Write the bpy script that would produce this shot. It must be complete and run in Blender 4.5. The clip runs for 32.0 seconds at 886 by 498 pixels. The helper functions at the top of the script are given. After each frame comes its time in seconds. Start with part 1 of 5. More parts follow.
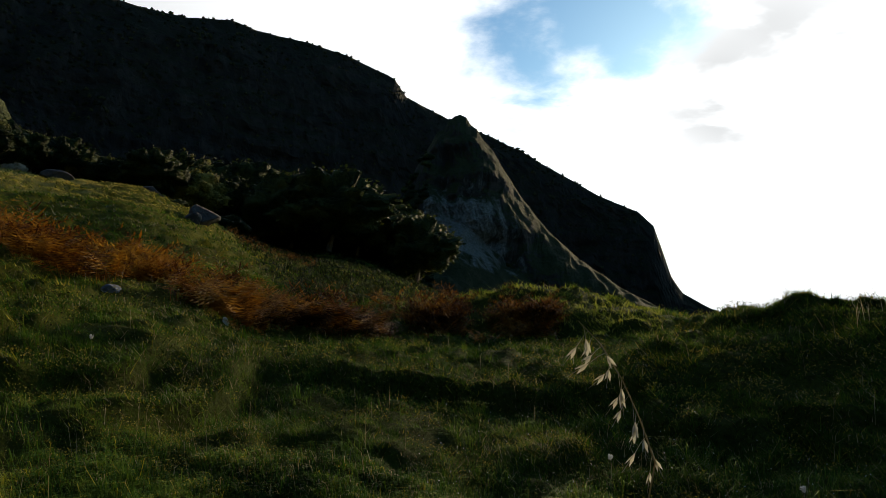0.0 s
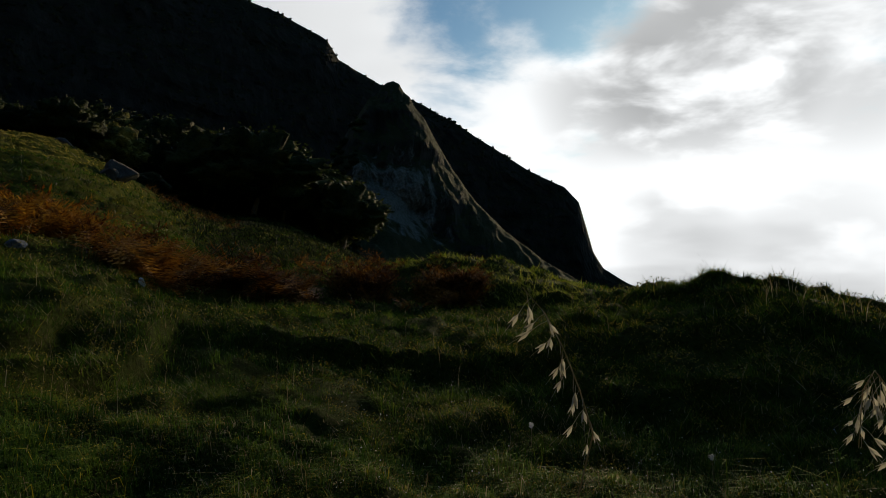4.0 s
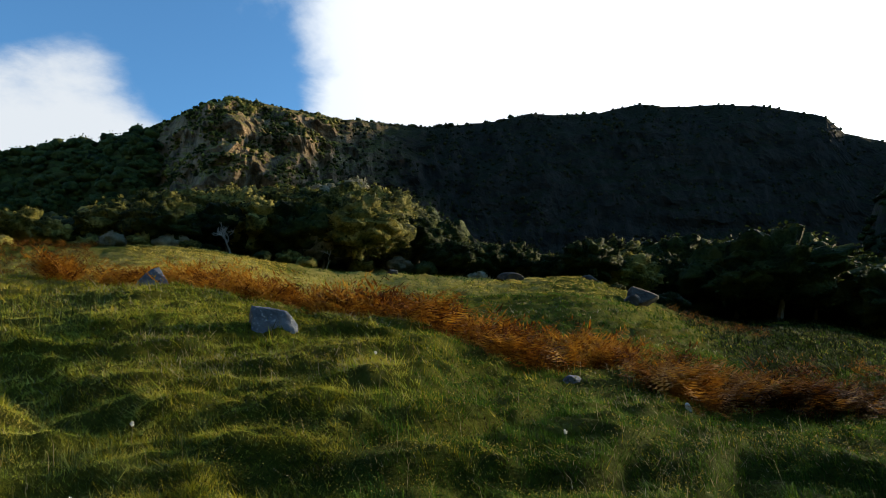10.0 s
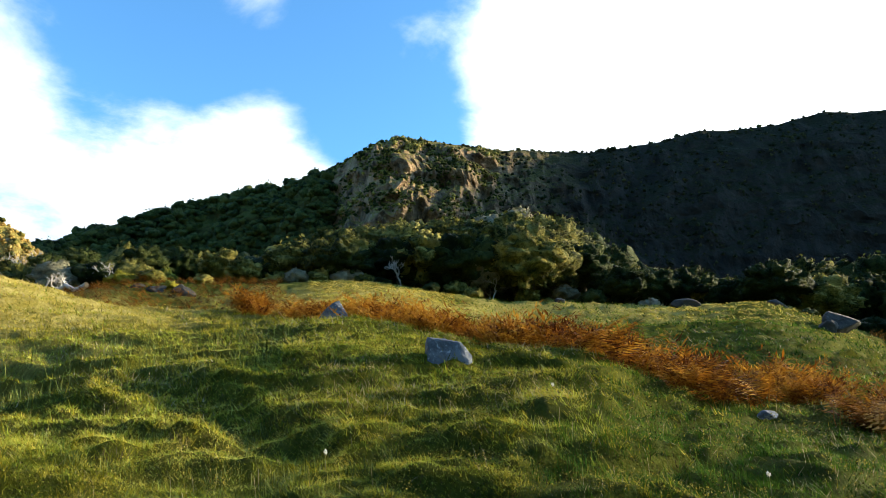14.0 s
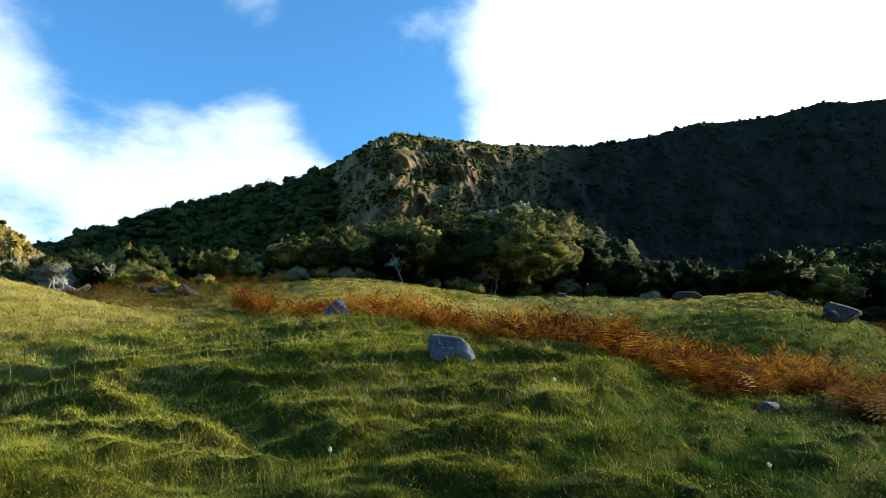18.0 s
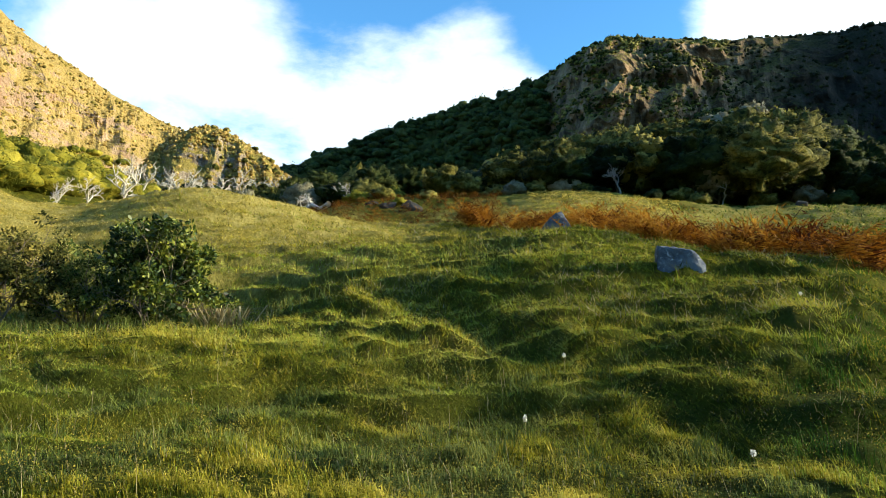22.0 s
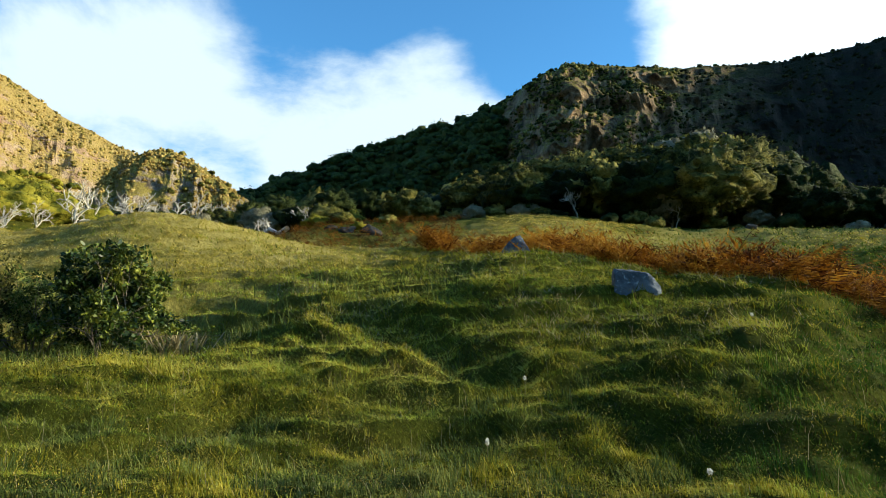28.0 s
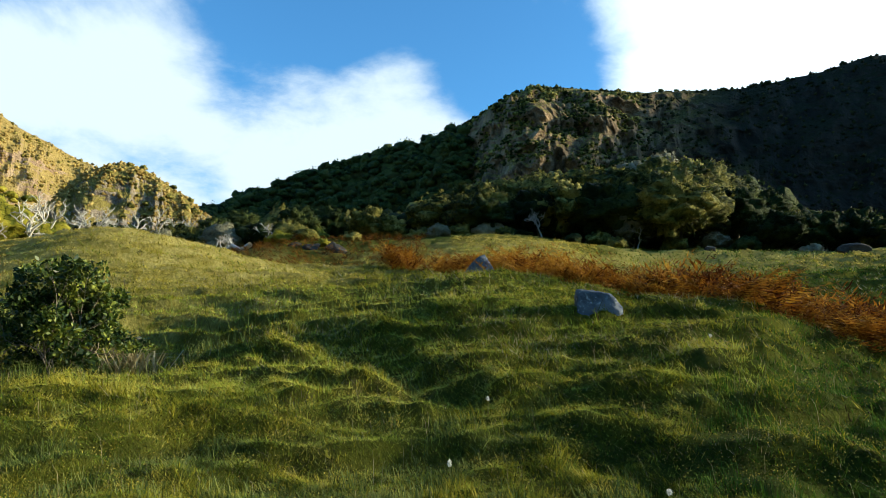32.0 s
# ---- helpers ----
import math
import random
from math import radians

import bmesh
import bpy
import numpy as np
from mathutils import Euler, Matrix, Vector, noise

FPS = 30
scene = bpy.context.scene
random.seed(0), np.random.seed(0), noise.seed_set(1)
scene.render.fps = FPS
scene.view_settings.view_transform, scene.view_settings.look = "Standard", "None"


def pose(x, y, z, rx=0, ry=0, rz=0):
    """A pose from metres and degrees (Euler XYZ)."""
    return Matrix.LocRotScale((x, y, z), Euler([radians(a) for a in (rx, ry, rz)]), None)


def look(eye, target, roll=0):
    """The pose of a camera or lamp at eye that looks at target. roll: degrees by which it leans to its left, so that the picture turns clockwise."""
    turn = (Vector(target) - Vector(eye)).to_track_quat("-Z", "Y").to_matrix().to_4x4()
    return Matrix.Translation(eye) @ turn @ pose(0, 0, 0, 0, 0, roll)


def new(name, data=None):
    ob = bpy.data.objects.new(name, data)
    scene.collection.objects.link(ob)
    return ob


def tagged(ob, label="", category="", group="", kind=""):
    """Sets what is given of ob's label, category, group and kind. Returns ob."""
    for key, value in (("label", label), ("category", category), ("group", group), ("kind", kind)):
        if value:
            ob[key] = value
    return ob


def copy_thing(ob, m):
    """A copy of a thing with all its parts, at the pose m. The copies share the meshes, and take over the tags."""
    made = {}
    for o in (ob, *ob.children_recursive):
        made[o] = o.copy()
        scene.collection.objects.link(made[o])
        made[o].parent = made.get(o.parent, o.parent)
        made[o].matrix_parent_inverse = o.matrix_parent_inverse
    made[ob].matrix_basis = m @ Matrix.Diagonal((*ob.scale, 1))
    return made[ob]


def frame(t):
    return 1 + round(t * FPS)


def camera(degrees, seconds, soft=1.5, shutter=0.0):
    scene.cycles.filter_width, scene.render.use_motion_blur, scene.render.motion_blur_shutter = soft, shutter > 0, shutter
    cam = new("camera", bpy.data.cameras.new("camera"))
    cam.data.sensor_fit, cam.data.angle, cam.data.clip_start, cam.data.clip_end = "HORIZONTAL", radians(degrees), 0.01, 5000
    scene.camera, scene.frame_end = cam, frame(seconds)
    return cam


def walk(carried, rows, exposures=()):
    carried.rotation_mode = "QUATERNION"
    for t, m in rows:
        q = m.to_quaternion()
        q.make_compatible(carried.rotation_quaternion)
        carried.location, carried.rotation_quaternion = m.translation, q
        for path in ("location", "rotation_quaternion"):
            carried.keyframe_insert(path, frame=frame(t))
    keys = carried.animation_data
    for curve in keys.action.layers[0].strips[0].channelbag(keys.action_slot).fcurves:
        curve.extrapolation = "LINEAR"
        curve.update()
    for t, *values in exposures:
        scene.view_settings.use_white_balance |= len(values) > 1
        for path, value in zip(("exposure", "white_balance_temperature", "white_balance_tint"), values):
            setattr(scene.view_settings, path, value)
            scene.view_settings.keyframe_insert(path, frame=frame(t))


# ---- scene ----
cam = camera(64.25, 32.0, 0.7)
# seconds, eye x y z, turn about x y z in degrees
PATH = [
    (0.0, 0.202, -0.079, 1.423, 95.70, -0.00, 0.00),
    (0.5, 0.190, -0.077, 1.430, 93.50, -2.09, -4.40),
    (1.0, 0.160, -0.050, 1.438, 94.15, -1.49, -5.45),
    (1.5, 0.174, -0.031, 1.423, 95.00, -0.86, -4.70),
    (2.0, 0.192, -0.020, 1.417, 94.80, -1.26, -5.40),
    (2.5, 0.171, -0.002, 1.410, 94.69, -1.89, -6.64),
    (3.0, 0.183, -0.013, 1.411, 93.37, -2.10, -6.77),
    (3.5, 0.185, -0.006, 1.415, 93.34, -1.54, -6.01),
    (5.5, 0.207, -0.048, 1.411, 92.85, -1.82, -6.18),
    (6.0, 0.171, -0.039, 1.398, 92.87, -1.85, -6.20),
    (6.5, 0.182, 0.033, 1.399, 91.51, -2.36, -6.88),
    (7.0, 0.166, 0.030, 1.454, 93.25, 0.26, -1.15),
    (7.5, 0.138, 0.034, 1.460, 94.91, 1.20, 2.61),
    (8.0, 0.122, 0.032, 1.471, 97.22, 1.66, 5.32),
    (8.5, 0.093, 0.066, 1.473, 98.46, 1.89, 13.14),
    (9.0, 0.073, 0.077, 1.460, 98.78, 1.61, 19.66),
    (9.5, 0.061, 0.103, 1.475, 100.69, 2.56, 25.98),
    (10.0, -0.021, 0.168, 1.516, 102.77, 2.53, 34.94),
    (10.5, -0.094, 0.146, 1.530, 103.88, 1.89, 42.30),
    (11.0, -0.134, 0.134, 1.539, 104.08, 1.83, 47.42),
    (11.5, -0.133, 0.143, 1.534, 104.85, 1.47, 50.12),
    (12.0, -0.131, 0.146, 1.552, 106.22, 1.65, 48.44),
    (12.5, -0.109, 0.145, 1.552, 105.53, 1.74, 49.75),
    (13.0, -0.118, 0.130, 1.541, 104.93, 1.41, 48.50),
    (13.5, -0.123, 0.135, 1.540, 105.44, 1.17, 48.29),
    (15.5, -0.092, 0.103, 1.559, 105.61, 0.81, 47.99),
    (16.0, -0.101, 0.096, 1.561, 105.90, 0.55, 47.98),
    (16.5, -0.092, 0.102, 1.553, 106.42, 0.58, 48.60),
    (17.0, -0.077, 0.119, 1.548, 106.58, 1.13, 48.65),
    (17.5, -0.076, 0.140, 1.562, 106.19, 1.50, 48.60),
    (18.0, -0.085, 0.104, 1.544, 105.23, 1.89, 48.53),
    (18.5, -0.063, 0.041, 1.539, 104.25, 3.01, 53.22),
    (19.0, -0.048, -0.007, 1.501, 100.06, 0.89, 63.41),
    (19.5, -0.069, -0.070, 1.504, 97.65, 2.44, 69.85),
    (20.0, -0.087, -0.092, 1.514, 97.64, 1.65, 73.04),
    (20.5, -0.060, -0.086, 1.523, 98.68, 0.12, 71.11),
    (21.0, -0.040, -0.079, 1.516, 98.72, -0.45, 68.22),
    (21.5, -0.055, -0.059, 1.506, 97.86, -0.94, 66.16),
    (22.0, -0.080, -0.060, 1.520, 98.36, -0.63, 65.65),
    (22.5, -0.063, -0.050, 1.523, 99.00, 0.22, 64.31),
    (23.0, -0.070, -0.053, 1.524, 99.40, -0.08, 63.79),
    (23.5, -0.067, -0.068, 1.529, 101.84, 0.41, 64.68),
    (24.0, -0.075, -0.058, 1.520, 100.94, -0.20, 64.53),
    (24.5, -0.079, -0.066, 1.522, 100.79, -0.65, 64.44),
    (25.0, -0.070, -0.054, 1.524, 100.90, -0.39, 63.41),
    (25.5, -0.082, -0.041, 1.525, 101.08, 0.18, 64.70),
    (27.5, -0.059, -0.089, 1.521, 100.15, -0.19, 63.41),
    (28.0, -0.052, -0.089, 1.519, 100.31, 0.21, 62.45),
    (28.5, -0.043, -0.081, 1.526, 100.70, 0.20, 62.01),
    (29.0, -0.053, -0.081, 1.524, 100.61, 0.34, 62.33),
    (29.5, -0.050, -0.093, 1.515, 100.82, 0.33, 61.24),
    (30.0, -0.029, -0.084, 1.527, 100.97, 0.21, 60.70),
    (30.5, -0.036, -0.066, 1.529, 101.34, -0.40, 60.68),
    (31.0, -0.049, -0.071, 1.525, 101.09, -0.65, 59.78),
    (31.5, -0.037, -0.073, 1.517, 100.85, -0.58, 59.13),
    (32.0, -0.049, -0.087, 1.530, 101.79, 0.15, 59.53),
]
EXPOSURES = [(0.0, -0.28, 6500, 9), (1.4, -0.42, 6500, 9), (2.0, -0.85, 6500, 9), (3.0, -1.08, 6500, 9), (6.0, -0.98, 6500, 9), (7.0, -0.6, 6500, 9), (8.0, -0.4, 6450, 9), (9.0, -0.13, 6350, 9),
             (10.0, 0.6, 6100, 8), (11.0, 1.12, 6100, 7), (11.8, 1.4, 6100, 7), (13.5, 1.46, 6000, 6), (16.0, 1.5, 5850, 4), (17.5, 1.22, 5600, 3), (18.8, 0.95, 5550, 1),
             (20.0, 1.22, 5900, 6), (22.0, 1.2, 5750, 1), (24.0, 1.05, 5600, -1), (28.0, 0.86, 5550, -1), (32.0, 0.86, 5550, -1)]
walk(cam, [(t, pose(x, y, z, a, b, c)) for t, x, y, z, a, b, c in PATH], EXPOSURES)

# ---- sky, sun ----
SUN_AZ, SUN_EL = -27.5, 14.6   # azimuths run to the left of +y


def heading(az, el=0.0):
    a, e = radians(az), radians(el)
    return Vector((-math.sin(a) * math.cos(e), math.cos(a) * math.cos(e), math.sin(e)))


sun = new("sun", bpy.data.lights.new("sun", "SUN"))
sun.data.energy, sun.data.angle, sun.data.color = 5.0, radians(2.0), (1.0, 0.79, 0.46)
sun.matrix_world = look((0, 0, 300), Vector((0, 0, 300)) - heading(SUN_AZ, SUN_EL))


class Nodes:
    """Short names for wiring a node tree."""

    def __init__(self, tree):
        self.tree = tree
        tree.nodes.clear()

    def add(self, kind, ins=None, operation=None):
        n = self.tree.nodes.new(kind)
        if operation:
            n.operation = operation
        for k, v in (ins or {}).items():
            self.put(n.inputs[k], v)
        return n

    def put(self, socket, v):
        if isinstance(v, bpy.types.NodeSocket):
            self.tree.links.new(v, socket)
        else:
            socket.default_value = v

    def math(self, op, a, b=0.0, c=0.0, clamp=False):
        n = self.add("ShaderNodeMath", {0: a, 1: b, 2: c}, operation=op)
        n.use_clamp = clamp
        return n.outputs[0]

    def dot(self, a, b):
        return self.add("ShaderNodeVectorMath", {0: a, 1: b}, operation="DOT_PRODUCT").outputs["Value"]

    def noise(self, vec, scale, detail=4.0, rough=0.55, warp=0.0):
        return self.add("ShaderNodeTexNoise", {"Vector": vec, "Scale": scale, "Detail": detail, "Roughness": rough, "Distortion": warp}).outputs["Fac"]

    def span(self, v, a, b, c=0.0, d=1.0, smooth=False):
        n = self.add("ShaderNodeMapRange", {"Value": v, "From Min": a, "From Max": b, "To Min": c, "To Max": d})
        n.interpolation_type = "SMOOTHSTEP" if smooth else "LINEAR"
        return n.outputs[0]

    def mix(self, f, a, b, kind="MIX"):
        n = self.add("ShaderNodeMix")
        n.data_type, n.blend_type = "RGBA", kind
        self.put(n.inputs[0], f)
        self.put(n.inputs[6], a if isinstance(a, bpy.types.NodeSocket) else (*a, 1))
        self.put(n.inputs[7], b if isinstance(b, bpy.types.NodeSocket) else (*b, 1))
        return n.outputs[2]


world = bpy.data.worlds.new("world")
scene.world = world
world.use_nodes = True
w = Nodes(world.node_tree)
sky = w.add("ShaderNodeTexSky")
sky.sky_type, sky.sun_disc, sky.sun_elevation, sky.sun_rotation = "NISHITA", False, radians(SUN_EL), radians(-SUN_AZ)
sky.altitude, sky.air_density, sky.dust_density, sky.ozone_density = 20.0, 1.0, 0.6, 1.6
way = w.add("ShaderNodeTexCoord").outputs["Generated"]
split = w.add("ShaderNodeSeparateXYZ", {0: way})
# cloud deck: the direction laid out on a flat layer overhead
rise = w.math("ADD", w.math("MAXIMUM", split.outputs[2], 0.0), 0.22)
deck = w.add("ShaderNodeCombineXYZ", {0: w.math("DIVIDE", split.outputs[0], rise), 1: w.math("DIVIDE", split.outputs[1], rise), 2: 0.35}).outputs[0]
billow = w.noise(deck, 1.7, 9.0, 0.56, 0.25)
wisps = w.noise(deck, 3.6, 7.0, 0.6, 0.25)
cover = w.math("ADD", w.math("MULTIPLY", w.span(billow, 0.3, 0.7), 0.62), w.math("MULTIPLY", w.span(wisps, 0.3, 0.7), 0.42))
# azimuth, elevation, half width in degrees, strength: masses of cloud and clear gaps
MASSES = [(18, 33, 30, 0.55), (-28, 14, 19, 0.45), (80, 16, 11, 0.36), (62, 21, 6.5, 0.42), (67, 17, 9, 0.3), (97, 21, 9, 0.04), (51.5, 31, 9, -0.5), (52, 22, 5, -0.3), (-5, 19.5, 6, -0.22), (-11, 22, 5.5, -0.4), (-17, 25, 6, -0.45), (73, 28, 8, -0.36), (86, 26, 6, 0.12), (-30, 4, 10, 0.45), (-38, 24, 9, 0.5), (105, 31, 10, -0.25), (6, 20, 8, 0.3), (38, 27, 7, 0.3), (-85, 30, 42, -1.2)]
for az, el, wide, gain in MASSES:
    near = w.dot(way, tuple(heading(az, el)))
    cover = w.math("ADD", cover, w.span(near, math.cos(radians(wide * 1.35)), math.cos(radians(wide * 0.35)), 0.0, gain, True))
# the sky opens overhead and inland
cover = w.math("SUBTRACT", cover, w.span(split.outputs[2], 0.54, 0.72, 0.0, 1.1, True))
cover = w.math("SUBTRACT", cover, w.span(w.dot(way, tuple(heading(205, 5))), -0.1, 0.6, 0.0, 0.8, True))
mask = w.span(cover, 0.36, 0.92, 0.0, 1.0, True)
toward = w.span(w.dot(way, tuple(heading(SUN_AZ, SUN_EL))), 0.0, 1.0)
glow = w.math("ADD", 0.96, w.math("MULTIPLY", w.math("POWER", toward, 3.0), 3.3))
folds = w.noise(deck, 0.8, 4.0, 0.5, 0.3)
grey = w.span(folds, 0.48, 0.68, 1.0, 0.72, True)
shade = w.math("MULTIPLY", w.span(toward, 0.55, 0.95, 0.0, 0.85), 1.0)
puffs = w.noise(w.add("ShaderNodeVectorMath", {0: way, 1: (1.0, 1.0, 2.4)}, operation="MULTIPLY").outputs[0], 5.5, 5.0, 0.5, 0.2)
# grey undersides of the nearer clouds
for az, el, wide, dim in ((-19, 15.5, 5, 0.4), (-26, 17.5, 7, 0.58), (-36, 17, 6, 0.4), (-24, 4.5, 4, 0.3), (-34, 3.5, 5, 0.25)):
    near = w.span(w.dot(way, tuple(heading(az, el))), math.cos(radians(wide * 1.4)), math.cos(radians(wide * 0.3)), 0.0, dim, True)
    grey = w.math("MULTIPLY", grey, w.math("SUBTRACT", 1.0, w.math("MULTIPLY", near, w.span(puffs, 0.34, 0.54, 0.0, 1.0, True))))
body = w.math("MULTIPLY", glow, w.math("ADD", 1.0, w.math("MULTIPLY", shade, w.math("SUBTRACT", grey, 1.0))))
white = w.add("ShaderNodeVectorMath", {0: (0.97, 0.985, 1.0), 3: body}, operation="SCALE").outputs[0]
clear = w.add("ShaderNodeVectorMath", {0: w.mix(1.0, sky.outputs[0], (0.72, 1.12, 1.38), "MULTIPLY"), 3: 0.19}, operation="SCALE").outputs[0]
tone = w.mix(mask, clear, white)
w.add("ShaderNodeOutputWorld", {0: w.add("ShaderNodeBackground", {0: tone, 1: 0.58}).outputs[0]})


# ---- materials ----
def material(name):
    m = bpy.data.materials.new(name)
    m.use_nodes = True
    return m, Nodes(m.node_tree)


def finish(n, color, rough=0.8, bump=None, strength=0.3, distance=0.05, leafy=0.0, metal=0.0, spec=0.3):
    ins = {"Base Color": color, "Roughness": rough, "Metallic": metal, "Specular IOR Level": spec}
    if bump is not None:
        ins["Normal"] = n.add("ShaderNodeBump", {"Height": bump, "Strength": strength, "Distance": distance}).outputs[0]
    s = n.add("ShaderNodeBsdfPrincipled", ins).outputs[0]
    if leafy:
        thin = n.add("ShaderNodeBsdfTranslucent", {"Color": color}).outputs[0]
        s = n.add("ShaderNodeMixShader", {0: leafy, 1: s, 2: thin}).outputs[0]
    n.add("ShaderNodeOutputMaterial", {0: s})


def foliage(name, tones, leafy=0.3, rough=0.6, drift=0.12, tufts=0.0, each=0.0, mass=0.0, own_share=1.0):
    """Leaves or blades: each island picks between three tones, with drift over the place, from tuft to tuft and from plant to plant."""
    m, n = material(name)
    own = n.span(n.add("ShaderNodeNewGeometry").outputs["Random Per Island"], 0.0, 1.0, 0.5 - own_share / 2, 0.5 + own_share / 2)
    place = n.add("ShaderNodeNewGeometry").outputs["Position"]
    pick = n.math("ADD", own, n.span(n.noise(place, drift, 3.0), 0.3, 0.7, -0.35, 0.35))
    if tufts:
        pick = n.math("ADD", pick, n.span(n.noise(place, tufts, 3.0, 0.6), 0.32, 0.68, -0.58, 0.58))
    if each:
        pick = n.math("ADD", pick, n.span(n.add("ShaderNodeObjectInfo").outputs["Random"], 0.0, 1.0, -each, each))
    knobs = None
    if mass:
        # leafy relief over dense crowns
        knobs = n.noise(place, mass, 5.0, 0.7)
        pick = n.math("ADD", pick, n.span(knobs, 0.3, 0.7, -0.5, 0.4))
    c = n.mix(n.span(pick, 0.0, 0.5), tones[0], tones[1])
    c = n.mix(n.span(pick, 0.55, 1.1), c, tones[2])
    finish(n, c, rough, knobs, 1.0, 0.4, leafy=leafy, spec=0.3 if rough < 0.5 else 0.08)
    return m


def bark(name, a, b, scale=9.0):
    m, n = material(name)
    co = n.add("ShaderNodeTexCoord").outputs["Object"]
    grain = n.noise(co, scale, 6.0, 0.65)
    finish(n, n.mix(n.span(grain, 0.3, 0.7), a, b), 0.85, grain, 0.5, 0.02)
    return m


def stone(name, a, b, lichen, scale=2.0, amount=0.6):
    m, n = material(name)
    co = n.add("ShaderNodeTexCoord").outputs["Object"]
    big, fine = n.noise(co, scale, 6.0, 0.6), n.noise(co, scale * 7, 6.0, 0.65)
    c = n.mix(n.span(big, 0.35, 0.65), a, b)
    c = n.mix(n.span(fine, amount, amount + 0.08), c, lichen)
    finish(n, c, 0.88, n.math("ADD", big, n.math("MULTIPLY", fine, 0.4)), 0.6, 0.08)
    return m


def hillside(name, rock, rock2, scrub, scrub2, level=0.5, size=0.05, scar=None, scar_tone=None, turn=None):
    """Rock bands and low scrub mixed over a hill: scrub holds where the slope is gentle."""
    m, n = material(name)
    geo = n.add("ShaderNodeNewGeometry")
    place = geo.outputs["Position"]
    flat = n.add("ShaderNodeSeparateXYZ", {0: geo.outputs["Normal"]}).outputs[2]
    stretched = n.add("ShaderNodeVectorMath", {0: place, 1: (1.0, 1.0, 0.45)}, operation="MULTIPLY").outputs[0]
    big, mid, fine = n.noise(place, size, 5.0, 0.6), n.noise(stretched, size * 6, 5.0, 0.65), n.noise(place, size * 34, 5.0, 0.65)
    stone_c = n.mix(n.span(mid, 0.35, 0.65), rock, rock2)
    green_c = n.mix(n.span(fine, 0.36, 0.64), scrub, scrub2)
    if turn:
        # ridge light put into colour: shaded tones give way to lit ones by bearing
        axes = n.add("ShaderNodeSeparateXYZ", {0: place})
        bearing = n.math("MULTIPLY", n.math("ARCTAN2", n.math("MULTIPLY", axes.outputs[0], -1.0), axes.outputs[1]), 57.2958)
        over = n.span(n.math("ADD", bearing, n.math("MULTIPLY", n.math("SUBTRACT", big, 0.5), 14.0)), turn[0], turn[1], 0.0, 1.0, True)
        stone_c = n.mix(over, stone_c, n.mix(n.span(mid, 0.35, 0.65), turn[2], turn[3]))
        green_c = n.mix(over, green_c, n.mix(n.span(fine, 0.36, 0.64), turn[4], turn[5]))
    hold = n.math("ADD", n.math("ADD", n.math("MULTIPLY", flat, 0.5), n.math("MULTIPLY", big, 0.5)), n.math("MULTIPLY", n.math("SUBTRACT", fine, 0.5), 0.5))
    c = n.mix(n.span(hold, level - 0.05, level + 0.06), stone_c, green_c)
    c = n.mix(n.span(fine, 0.5, 0.8, 0.0, 0.5), c, n.mix(0.5, scrub, (0.0, 0.0, 0.0)))
    if scar:
        # a freshly fallen, paler patch of the bluff
        gap = n.add("ShaderNodeVectorMath", {0: place, 1: tuple(scar)}, operation="DISTANCE").outputs["Value"]
        reach = n.math("ADD", gap, n.math("MULTIPLY", n.math("SUBTRACT", mid, 0.5), 34.0))
        c = n.mix(n.math("MULTIPLY", n.span(reach, 5.0, 10.0, 0.75, 0.0), n.span(fine, 0.35, 0.6, 1.0, 0.3)), c, scar_tone)
    finish(n, c, 0.95, n.math("ADD", mid, fine), 0.9, 0.8, spec=0.1)
    return m


